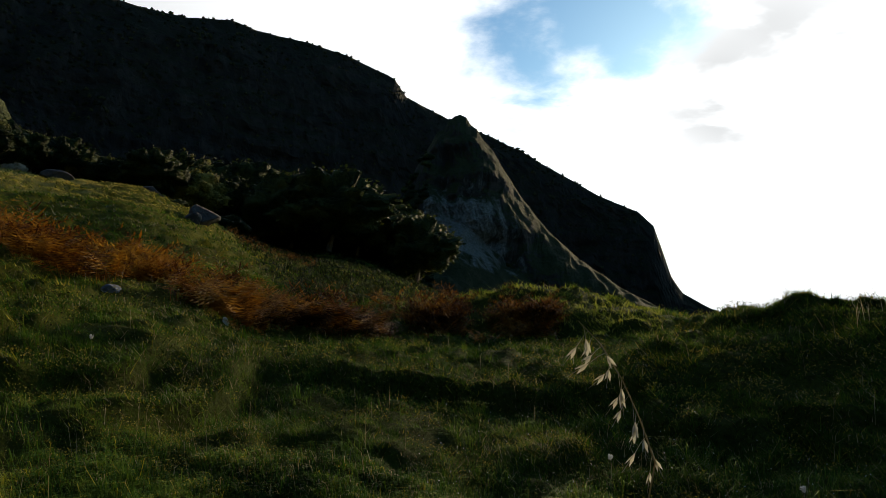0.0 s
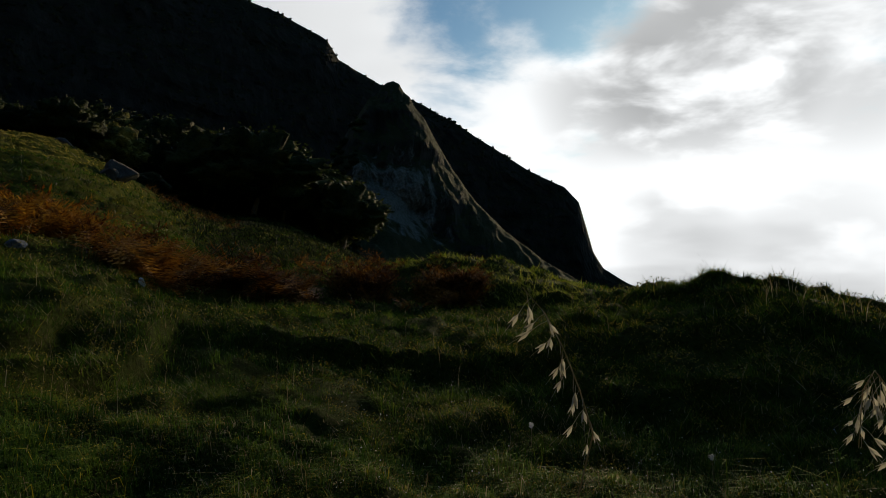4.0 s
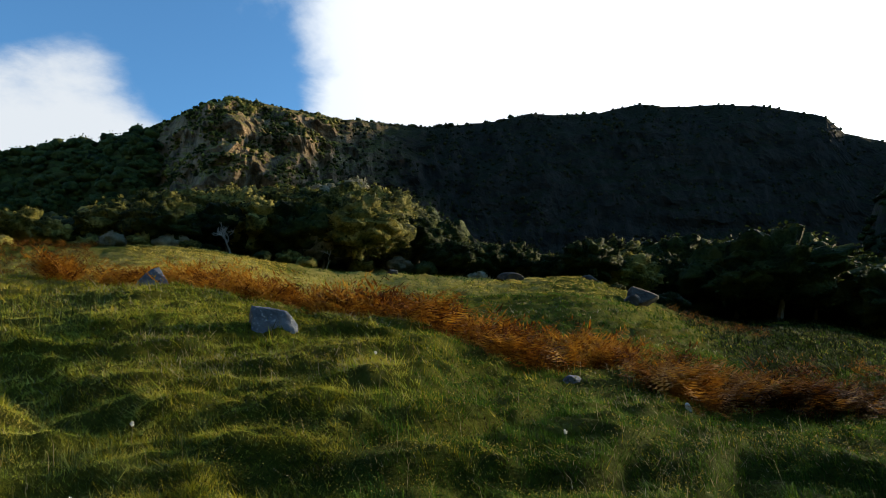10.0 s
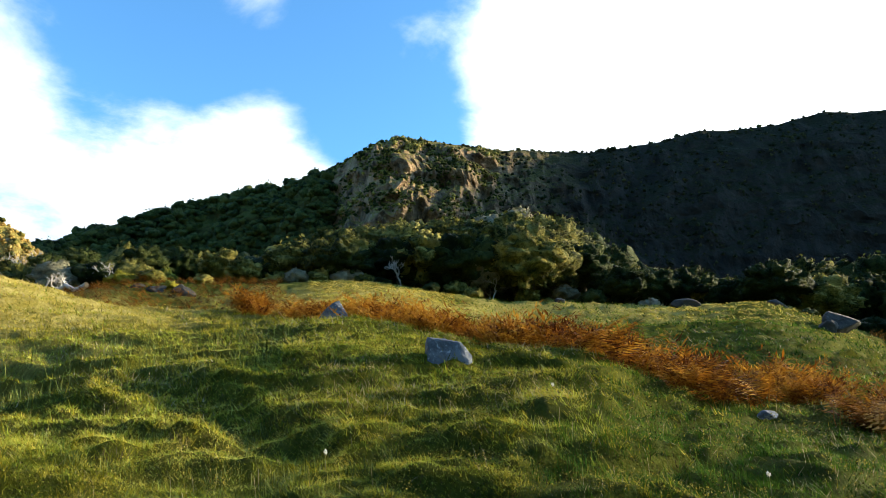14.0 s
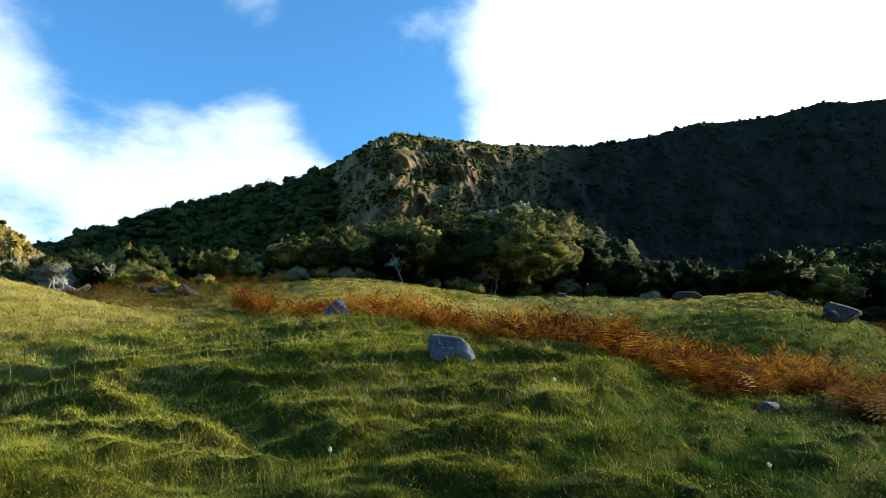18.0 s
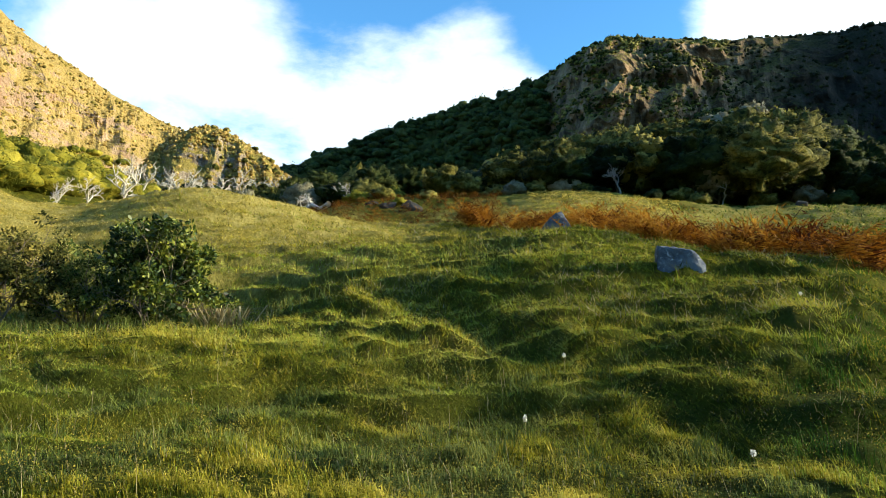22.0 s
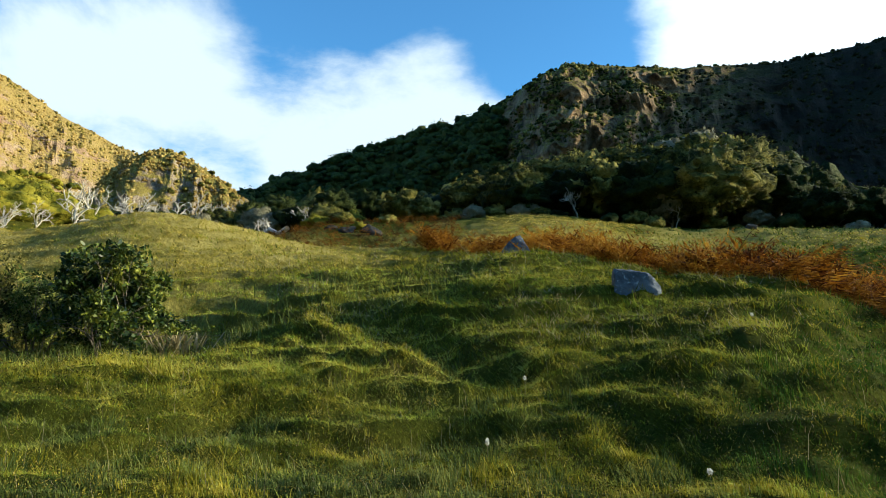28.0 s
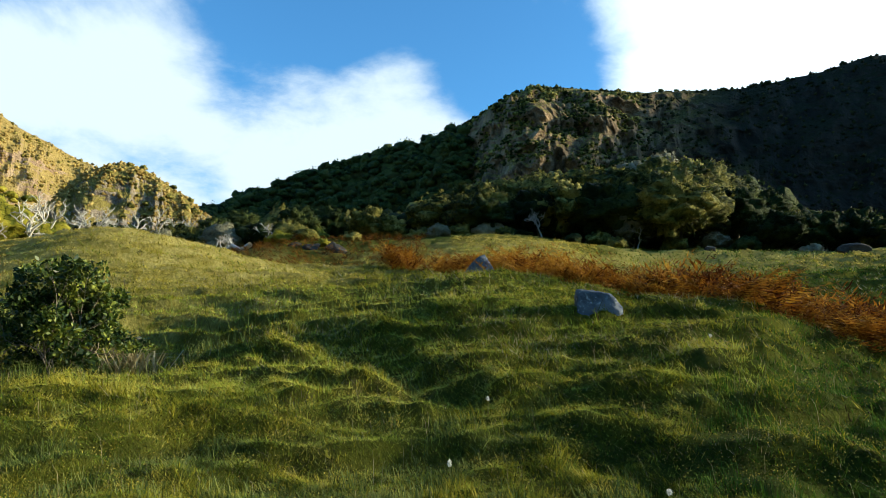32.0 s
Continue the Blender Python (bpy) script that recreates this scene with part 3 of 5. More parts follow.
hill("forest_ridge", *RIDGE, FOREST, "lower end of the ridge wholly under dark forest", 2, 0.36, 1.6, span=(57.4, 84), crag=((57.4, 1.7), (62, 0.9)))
hill("pinnacle", [(9, 5.0), (6, 7.2), (3.4, 9.6), (2.0, 12.5), (0.9, 14.2), (0.4, 15.1), (-0.2, 15.3), (-0.5, 15.9), (-1.0, 16.3), (-1.5, 16.45), (-2.0, 16.2), (-2.4, 15.6), (-2.9, 15.3), (-3.3, 14.6), (-4.2, 13.6), (-5, 12.2), (-6.5, 9.8), (-8.5, 7.2), (-11, 4.8), (-14, 2.6), (-18, 0.4), (-21, -1)],
     [(-21, 115), (0, 95), (9, 90)], [(-21, 150), (0, 150), (9, 130)], PALE, "rocky pinnacle with a pale weathered bluff above a grassy apron", 21, 0.42, 2.0, 0.1, 170, ((-21, 0.4), (-8, 0.8), (-3.5, 1.4), (9, 1.4)), 40.0)
hill("sunny_hill", [(85, 14), (87, 16.7), (88, 16.9), (90, 17.8), (92, 18.5), (94.5, 19.9), (97.8, 21.4), (100, 23), (102.5, 24.6), (106, 25.5), (115, 28), (130, 27), (145, 20)],
     [(85, 92), (100, 78), (145, 70)], [(85, 150), (100, 140), (145, 150)], SUNNY, "sunlit hillside of tawny scrub and crumbling orange rock", 41, 0.3, 3.0, 0.2, 120, ((0, 0.8),))
hill("knoll", [(91, 11.5), (89.6, 13.6), (88.4, 15.3), (87.4, 16.2), (85, 17.2), (83.6, 16.9), (82.2, 16.2), (80.1, 15.0), (78.6, 13.8), (77, 12.4)],
     [(77, 68), (91, 68)], [(77, 92), (91, 92)], KNOLL, "small rocky knoll capped with sunlit scrub", 61, 0.4, 1.0, 0.08, 110, ((0, 1.0),), 30.0)
# added out of view behind the viewer, to keep low sky light off the ridge
hill("inland_hill", [(145, 20), (155, 22), (170, 26), (190, 28), (215, 27), (240, 24), (258, 18), (272, 10), (282, 3)],
     [(145, 70), (282, 80)], [(145, 150), (282, 170)], FOREST, "unseen wooded hillside added behind the viewer to block low sky light", 71, 0.35, 1.6, 1.0, 40, ((0, 0.6),), 60.0)


# ---- growing things ----
def quads_join(pieces):
    """Join (verts, quads) pieces into one pair of arrays."""
    vs, fs, at = [], [], 0
    for v, f in pieces:
        vs.append(v)
        fs.append(np.asarray(f) + at)
        at += len(v)
    return np.concatenate(vs), np.concatenate(fs)


def two_tone(name, first, second, mats):
    """One mesh of two materials from two (verts, quads) pairs."""
    v, f = quads_join([first, second])
    me = mesh_from(name, v, f, mats[0], False)
    me.materials.append(mats[1])
    me.polygons.foreach_set("use_smooth", np.repeat([True, False], [len(first[1]), len(second[1])]))
    me.polygons.foreach_set("material_index", np.repeat([0, 1], [len(first[1]), len(second[1])]).astype(np.int32))
    return me


def tube(points, radii, sides=6):
    p = np.array(points, float)
    d = np.gradient(p, axis=0)
    d /= np.linalg.norm(d, axis=1, keepdims=True) + 1e-9
    ref = np.where(np.abs(d[:, 2:3]) > 0.9, [[1.0, 0, 0]], [[0, 0, 1.0]])
    u = np.cross(d, ref)
    u /= np.linalg.norm(u, axis=1, keepdims=True)
    v = np.cross(d, u)
    a = np.linspace(0, 2 * np.pi, sides, endpoint=False)
    ring = p[:, None] + np.array(radii)[:, None, None] * (np.cos(a)[None, :, None] * u[:, None] + np.sin(a)[None, :, None] * v[:, None])
    i = np.arange(len(p) - 1)[:, None] * sides + np.arange(sides)[None]
    j = np.arange(len(p) - 1)[:, None] * sides + (np.arange(sides)[None] + 1) % sides
    return ring.reshape(-1, 3), np.stack([i, j, j + sides, i + sides], -1).reshape(-1, 4)


def limbs(rng, start, way, length, thick, depth, spread=0.7, lean=(0, 0, 0), forks=3, kinks=5, keep=0.55):
    """A branching skeleton: tubes and the tips of its twigs."""
    pts, p, d = [np.array(start, float)], np.array(start, float), np.array(way, float) / np.linalg.norm(way)
    for k in range(kinks):
        d = d + rng.normal(0, 0.16, 3) + np.array(lean) * 0.12
        d /= np.linalg.norm(d)
        p = p + d * length / kinks
        pts.append(p)
    tubes, tips = [tube(pts, np.linspace(thick, thick * keep, kinks + 1), 6 if depth > 1 else 4)], []
    if depth == 0:
        return tubes, [pts[-1], pts[-2]]
    for k in range(forks):
        at = pts[-1] if k == 0 else pts[rng.integers(max(1, kinks // 2), kinks + 1)]
        nd = d + rng.normal(0, spread, 3) + np.array(lean) * 0.3
        t2, e2 = limbs(rng, at, nd, length * rng.uniform(0.55, 0.8), thick * keep, depth - 1, spread, lean, forks, max(3, kinks - 1), keep)
        tubes += t2
        tips += e2
    return tubes, tips


def leaves(rng, centres, per, spread, size, flat=0.6, aspect=0.5):
    """Rhombic leaves scattered round centres."""
    c = np.repeat(np.asarray(centres, float), per, axis=0)
    n = len(c)
    off = rng.normal(0, 1, (n, 3))
    off /= np.linalg.norm(off, axis=1, keepdims=True)
    off *= rng.uniform(0.55, 1.05, (n, 1)) * np.asarray(spread)
    off[:, 2] *= flat
    c = c + off
    a = off + rng.normal(0, 0.6, (n, 3)) * np.mean(spread)
    a /= np.linalg.norm(a, axis=1, keepdims=True)
    b = np.cross(a, rng.normal(0, 1, (n, 3)))
    b /= np.linalg.norm(b, axis=1, keepdims=True)
    s = size * rng.uniform(0.6, 1.3, (n, 1))
    v = np.stack([c - a * s * 0.5, c + b * s * aspect * 0.5, c + a * s * 0.5, c - b * s * aspect * 0.5], 1)
    return v.reshape(-1, 3), np.arange(4 * n).reshape(-1, 4)


def crown_shell(rng, centre, wide, high, knobs, size, around=16, up=9, core=0.62, jag=0.05, belly=-0.35):
    """A leafy mass of many domed boughs round one centre, with creases between them."""
    k = rng.normal(0, 1, (knobs, 3))
    k[:, 2] = np.abs(k[:, 2]) * 0.9 + belly
    k /= np.linalg.norm(k, axis=1, keepdims=True)
    k *= rng.uniform(0.55, 0.85, (knobs, 1))
    s2 = rng.uniform(size * 0.65, size * 1.2, knobs)
    t, p = np.meshgrid(np.linspace(0, 2 * np.pi, around + 1), np.linspace(0.02, np.pi * 0.86, up))
    t = t + (rng.uniform(-0.35, 0.35, (up, 1)) * 2 * np.pi / around)
    d = np.stack([np.sin(p) * np.cos(t), np.sin(p) * np.sin(t), np.cos(p)], -1)
    along = d @ k.T
    inside = along ** 2 - (k ** 2).sum(1) + s2 ** 2
    reach_out = np.where(inside > 0, along + np.sqrt(np.maximum(inside, 0)), 0).max(-1)
    r = np.maximum(reach_out, core * rng.uniform(0.85, 1.0))
    wobble = rng.uniform(1 - jag, 1 + jag, (up, around + 1))
    wobble[:, -1] = wobble[:, 0]
    v = np.asarray(centre) + d * (r * wobble)[..., None] * np.array([wide, wide, high])
    return v.reshape(-1, 3), sheet(up, around + 1)


def sprays(rng, shell, centre, count, size, aspect=0.6, spread=0.05):
    """Leaf sprays standing out of a crown's surface."""
    v = shell[0][rng.integers(0, len(shell[0]), count)]
    out = v - np.asarray(centre)
    out /= np.linalg.norm(out, axis=1, keepdims=True) + 1e-9
    c = v + out * size * rng.uniform(-0.1, 0.5, (count, 1)) + rng.normal(0, spread, (count, 3))
    a = out * 0.7 + rng.normal(0, 0.7, (count, 3))
    a /= np.linalg.norm(a, axis=1, keepdims=True)
    b = np.cross(a, rng.normal(0, 1, (count, 3)))
    b /= np.linalg.norm(b, axis=1, keepdims=True)
    q = size * rng.uniform(0.6, 1.3, (count, 1))
    w = np.stack([c - a * q * 0.5, c + b * q * aspect * 0.5, c + a * q * 0.5, c - b * q * aspect * 0.5], 1)
    return w.reshape(-1, 3), np.arange(4 * count).reshape(-1, 4)


LEAF_KINDS = {"olive": LEAF_OLIVE, "dark": LEAF_DARK, "lime": LEAF_LIME, "grey": LEAF_GREY}


def tree(kind, seed, name="tree"):
    """A tree about 1 m high at its own origin: trunk and crown under an empty."""
    rng = np.random.default_rng(seed)
    top = new(name)
    leaf = LEAF_KINDS[kind]
    clear = rng.uniform(0.1, 0.16)
    wood, tips = limbs(rng, (0, 0, -0.06), (0.05, 0, 1), clear + 0.14, 0.028, 2, 0.75, (-0.4, 0.1, 0.5), 3, 4)
    part("trunk", mesh_from("trunk", *quads_join(wood), BONE if kind == "grey" else BARK), top, "")
    middle = (-0.04, 0, 0.48)
    shell = crown_shell(rng, middle, 0.54, 0.52, 130, 0.16, 46, 25, 0.66, 0.1, -0.45)
    side = (rng.uniform(-0.3, 0.3), rng.uniform(-0.3, 0.3), 0.36)
    low = crown_shell(rng, side, 0.36, 0.3, 50, 0.2, 26, 14, 0.64, 0.1)
    cl = quads_join([sprays(rng, shell, middle, 1300, 0.045, 0.6, 0.014), sprays(rng, low, side, 400, 0.045, 0.6, 0.014)])
    part("crown", two_tone("crown", quads_join([shell, low]), cl, (leaf, leaf)), top)
    return top


def shrub(kind, seed, name="shrub"):
    """A low rounded shrub about 1 m high, leafy to the ground."""
    rng = np.random.default_rng(seed)
    top = new(name)
    leaf = LEAF_KINDS[kind]
    wood, tips = limbs(rng, (0, 0, -0.08), (0, 0, 1), 0.4, 0.03, 1, 0.9, (-0.2, 0, 0.3), 4, 3)
    part("stem", mesh_from("stem", *quads_join(wood), BARK), top)
    middle = (0, 0, 0.3)
    shell = crown_shell(rng, middle, 0.8, 0.66, 50, 0.22, 32, 16, 0.66, 0.07)
    part("crown", two_tone("crown", shell, sprays(rng, shell, middle, 900, 0.055, 0.6, 0.02), (leaf, leaf)), top)
    return top


def dead_tree(seed, lean=(-0.5, 0.2, 0.2), name="dead_tree", depth=4, thick=0.026):
    """A bare bleached tree about 1 m high."""
    rng = np.random.default_rng(seed)
    top = new(name)
    wood, tips = limbs(rng, (0, 0, -0.05), (0.1, 0, 1), 0.42, thick, 0, 0.8, lean, 3, 5, 0.8)
    part("trunk", mesh_from("trunk", *quads_join(wood), BONE), top)
    base = np.array(tips[0])
    for k in range(3):
        w2, _ = limbs(rng, base, (rng.normal(0, 0.55), rng.normal(0, 0.55), 1.2), 0.28, thick * 0.7, depth - 1, 0.75, lean, 3, 4, 0.68)
        limb = part("limb", mesh_from("limb", *quads_join(w2[:1]), BONE), top)
        part("branchlet", mesh_from("branchlet", *quads_join(w2[1:]), BONE), limb)
    return top


def put(proto, places, used):
    """Stands copies of a thing at (place, size, turn); the first place takes the thing itself."""
    for p, s, turn in places:
        m = Matrix.LocRotScale(p, Euler((0, 0, turn)), Vector(s) if isinstance(s, tuple) else Vector((s, s, s)))
        if proto not in used:
            used.add(proto)
            proto.matrix_basis = m
        else:
            c = copy_thing(proto, Matrix.Identity(4))
            c.matrix_basis = m


USED = set()
pick = random.Random(5)

# the wood's front rows, tree by tree
KINDS = [("olive", 11), ("dark", 12), ("dark", 13), ("olive", 14), ("grey", 15), ("lime", 16)]
LABELS = {"olive": "wind-shaped coastal tree with olive foliage at the wood's edge", "dark": "dense green coastal tree in the wood below the ridge, darkened to stand in for shade",
          "grey": "thin grey-leaved tree with a pale trunk at the wood's edge", "lime": "bright green broadleaf tree in the wood"}
TREES = [tagged(tree(k, s), LABELS[k], "tree", "trees of the wood") for k, s in KINDS]
SHRUBS = [tagged(shrub(k, s), l, "shrub", "shrubs along the wood") for k, s, l in (
    ("olive", 21, "low olive-green shrub on the grassy slope"), ("dark", 22, "dark green rounded shrub by the wood"),
    ("grey", 23, "grey twiggy shrub on the slope"), ("lime", 24, "bright green shrub in the sun"))]
front = []
for az in np.arange(2, 61.5, 1.5):
    for row in range(3):
        b = az + pick.uniform(-0.5, 0.5)
        r = (58 if b < 16 else 50) + row * 8 + pick.uniform(-1.5, 2.5)
        high = np.interp(b, [2, 8, 16, 24, 34, 42, 50, 66], [5.2, 6.8, 5.0, 3.0, 3.2, 5.0, 4.4, 3.0]) * pick.uniform(0.7, 1.15) * (1 + 0.12 * row)
        if row == 0 and pick.random() < 0.25:
            continue
        front.append((b, r, high))
for b, r, high in front:
    # below bearing 38 mostly dark kinds, to put the wood's shade there
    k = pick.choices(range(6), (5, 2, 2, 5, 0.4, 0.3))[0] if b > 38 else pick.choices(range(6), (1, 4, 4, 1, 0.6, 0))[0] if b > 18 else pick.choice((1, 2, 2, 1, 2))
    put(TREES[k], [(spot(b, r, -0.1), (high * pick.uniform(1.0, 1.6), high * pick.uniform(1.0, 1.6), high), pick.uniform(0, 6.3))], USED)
for b, r, h, k in ((66, 52, 3.0, 0), (64, 50, 2.2, 3), (78, 60, 3.0, 2), (71.5, 62, 3.2, 1), (69, 64, 3.4, 2), (75.8, 66, 3.6, 1), (80.6, 56, 2.8, 0), (21.4, 57, 3.6, 1), (33, 50, 2.6, 4), (44.2, 49, 3.0, 4), (57.2, 52, 2.6, 5), (49.6, 51, 3.0, 5)):
    put(TREES[k], [(spot(b, r, -0.1), (h * 1.15, h * 1.15, h), pick.uniform(0, 6.3))], USED)
for b, r, h, k in ((36, 47, 1.3, 1), (45.5, 46, 1.0, 0), (47, 47, 1.3, 0), (49, 44, 0.8, 1), (56, 48, 1.6, 2), (58, 48, 1.5, 0), (60, 48.5, 1.5, 2), (61.6, 49, 1.4, 0), (54.5, 47.5, 1.2, 0), (53, 47, 0.9, 1), (70, 50, 1.6, 3),
                   (72, 50, 1.5, 0), (74.6, 53, 1.7, 1), (77, 54, 1.9, 2), (79, 55, 1.8, 0), (81.6, 53, 1.9, 2), (83, 55, 1.8, 2), (84.6, 54, 2.0, 2), (86.6, 53, 2.1, 2), (88.4, 52, 1.9, 2), (67, 44, 0.9, 0), (69.5, 41, 0.7, 3),
                   (20.5, 42, 0.7, 1), (31.5, 46, 0.9, 2), (29, 52, 1.6, 2), (27, 54, 1.8, 1), (24, 52, 1.5, 0), (18.6, 46, 1.2, 1), (16.5, 48, 1.6, 1), (38, 50, 1.4, 2), (41, 49, 1.3, 0), (98.5, 52, 3.0, 3), (96.4, 54, 3.2, 3), (94.6, 55, 3.2, 3), (97.4, 58, 3.6, 3), (95.3, 60, 3.7, 3), (99.6, 57, 3.4, 3), (93.4, 61, 3.4, 3),
                   (92.6, 57, 3.2, 3), (100.6, 54, 3.0, 3), (90, 58, 2.6, 3), (103, 56, 2.2, 0), (71, 45, 0.8, 0), (73, 46, 0.9, 3)):
    h = h * 1.45 if 70 < b < 90 else h
    put(SHRUBS[k], [(spot(b, r, -0.05), (h, h, h * pick.uniform(0.8, 1.0)), pick.uniform(0, 6.3))], USED)

DEAD = [tagged(dead_tree(s, l), t, "dead tree", "bleached dead trees") for s, l, t in (
    (31, (-0.2, 0.1, 0.5), "bare bleached tree with twisted limbs on the rise"), (32, (0.4, 0.0, 0.3), "low silver-grey dead shrub with tangled twigs"))]
for b, r, h, k, turn in ((91.0, 46, 4.2, 0, 0.3), (51.4, 49, 2.6, 0, 2.2), (73.8, 51, 2.2, 0, 1.2), (74.4, 52, 1.8, 1, 4.0), (93.4, 45, 2.2, 1, 0.5), (95.6, 46, 2.3, 1, 2.0), (87.4, 50, 2.4, 1, 3.2), (84.0, 52, 1.7, 1, 5.0), (103.4, 45, 2.2, 0, 2.8), (82.0, 51, 1.6, 1, 1.0),
                         (80.6, 60, 4.2, 1, 1.7), (82.6, 61, 4.0, 1, 0.4), (84.2, 61, 4.4, 1, 2.9), (85.8, 60, 4.4, 1, 4.4), (87.2, 60, 4.0, 1, 1.1), (88.8, 58, 4.2, 1, 5.6), (79.0, 59, 3.6, 1, 3.6), (94.6, 47, 1.4, 1, 4.2), (43.9, 48, 2.0, 0, 5.0), (79.6, 53, 1.9, 1, 2.4), (77.2, 52, 1.8, 1, 0.2)):
    put(DEAD[k], [(spot(b, r, -0.05), (h, h, h), turn)], USED)

# a fallen tree on the brow of the rise
fallen = new("fallen_tree")
rng = np.random.default_rng(77)
a0, a1 = np.array(spot(75.2, 43, 0.12)), np.array(spot(77.9, 44.5, 0.75))
trunk_pts = [a0 + (a1 - a0) * k / 6 + rng.normal(0, 0.07, 3) for k in range(7)]
part("trunk", mesh_from("trunk", *tube(trunk_pts, np.linspace(0.16, 0.09, 7), 8), BONE), fallen)
for k in range(5):
    w2, _ = limbs(rng, trunk_pts[3 + k % 4], (rng.normal(-0.4, 0.4), rng.normal(0, 0.4), 0.9), 0.55, 0.06, 2, 0.7, (-0.3, 0, 0.2), 3, 4)
    part("branch", mesh_from("branch", *quads_join(w2), BONE), fallen)
tagged(fallen, "fallen bleached tree lying on the grassy brow", "dead tree")

# ---- woods and scrub on the hills ----
CANOPY = np.array(sorted([(85, 25), (57.6, 25), (57.2, 17.0), (55, 15.4), (52, 15.6), (48, 17.6), (44.5, 18.4), (41, 17.6), (38, 16.0), (34, 13.6), (27, 11.2), (21, 10.6), (14, 10.2), (6, 9.4), (2, 8.2), (-5, 1.5)])).T


def scrub(name, sites, sizes, mats, label, per=34, seed=3, leaf=0.30, lumps=3):
    """Many clumps of bush in one mesh."""
    rng = np.random.default_rng(seed)
    protos = []
    for k in range(8):
        shell = crown_shell(rng, (0, 0, 0.3), 0.95, 0.85, 4 + 12 * lumps, 0.44 - 0.06 * lumps, 7 + 3 * lumps, 4 + 2 * lumps, 0.62, 0.12)
        protos.append((shell, sprays(rng, shell, (0, 0, 0.3), per, leaf, 0.65, 0.03)))
    cv, cf, lv, lf, nc, nl = [], [], [], [], 0, 0
    for p, s in zip(sites, sizes):
        k = rng.integers(8)
        a = rng.uniform(0, 6.3)
        turn = np.array([[math.cos(a), -math.sin(a), 0], [math.sin(a), math.cos(a), 0], [0, 0, 1]])
        for (v, f), V, F, at in ((protos[k][0], cv, cf, nc), (protos[k][1], lv, lf, nl)):
            V.append(v @ turn.T * s * np.array([1, 1, rng.uniform(0.7, 1.05)]) + p)
            F.append(f + at)
        nc += len(protos[k][0][0])
        nl += len(protos[k][1][0])
    me = two_tone(name, (np.concatenate(cv), np.concatenate(cf)), (np.concatenate(lv), np.concatenate(lf)), mats)
    return tagged(new(name, me), label, name, kind="stuff")


def hill_sites(hill_name, count, rule, seed):
    """Places on a hill's face that a rule accepts, with their bearing and row."""
    X, Y, Z, az, rows = HILLS[hill_name]
    rng = np.random.default_rng(seed)
    i, j = rng.integers(0, rows, count), rng.integers(0, len(az), count)
    x, y, z = X[i, j], Y[i, j], Z[i, j]
    el = np.degrees(np.arctan2(z - 1.5, np.hypot(x, y)))
    keep = rule(az[j], el, i / rows, x, y, z, rng.random(count))
    return np.stack([x, y, z], -1)[keep], az[j][keep], i[keep] / rows


def canopy_rule(az, el, s, x, y, z, u):
    return (el < np.interp(az, *CANOPY)) & (s < 0.97) & (el > 7)


p, az, s = hill_sites("ridge", 1000, canopy_rule, 2)
p2, az, s = hill_sites("forest_ridge", 2400, canopy_rule, 3)
p = np.concatenate([p, p2])
scrub("woodland", p, 0.9 + 1.7 * RNG.random(len(p)) ** 1.8, (LEAF_DARK, LEAF_DARK), "dark coastal forest canopy cloaking the lower ridge", 34, 4, 0.24, 2)
# the lit wood below the peak: domed crowns, sunlight put into the olive ones
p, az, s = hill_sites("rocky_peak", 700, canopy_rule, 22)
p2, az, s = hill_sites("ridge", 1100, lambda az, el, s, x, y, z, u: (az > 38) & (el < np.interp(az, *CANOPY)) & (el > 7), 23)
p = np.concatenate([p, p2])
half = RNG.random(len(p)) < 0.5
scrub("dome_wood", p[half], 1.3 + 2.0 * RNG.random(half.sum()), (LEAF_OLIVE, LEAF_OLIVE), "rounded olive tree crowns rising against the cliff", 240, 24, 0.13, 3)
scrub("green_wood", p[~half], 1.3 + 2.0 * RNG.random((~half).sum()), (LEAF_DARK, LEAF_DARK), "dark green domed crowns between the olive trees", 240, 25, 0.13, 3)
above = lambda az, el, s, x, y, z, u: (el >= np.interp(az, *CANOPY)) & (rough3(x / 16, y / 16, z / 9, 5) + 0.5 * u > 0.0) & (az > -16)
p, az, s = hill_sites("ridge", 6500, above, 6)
scrub("cliff_scrub", p, RNG.uniform(0.3, 1.0, len(p)), (SHADED, SHADED), "scrub clinging to the ledges of the ridge, shade put into its dark leaves", 14, 5, 0.45, 0)
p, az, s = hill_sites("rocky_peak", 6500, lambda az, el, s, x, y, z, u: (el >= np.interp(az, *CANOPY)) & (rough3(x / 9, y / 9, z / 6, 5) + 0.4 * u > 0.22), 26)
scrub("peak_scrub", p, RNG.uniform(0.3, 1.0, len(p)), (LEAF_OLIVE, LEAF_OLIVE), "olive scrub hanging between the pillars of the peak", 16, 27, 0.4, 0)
p = np.concatenate([hill_sites(h, k, lambda az, el, s, x, y, z, u: (s > 0.965) & (az > -16) & (u < 0.9), q)[0] for h, k, q in (("ridge", 6000, 9), ("rocky_peak", 1500, 28), ("forest_ridge", 2400, 10))])
scrub("skyline_scrub", p, np.abs(RNG.normal(0.0, 0.42, len(p))) ** 1.3 + 0.22, (LEAF_DARK, LEAF_DARK), "wind-cut bushes along the ridge skyline", 16, 6, 0.26, 2)
p, az, s = hill_sites("pinnacle", 1500, lambda az, el, s, x, y, z, u: ((s > 0.9) & (u < 0.5) & (az > -3.2) & (el < 13)) | ((az > 1.0) & (s > 0.1)) | ((s < 0.55) & (u < 0.16) & (az < -4.5)), 11)
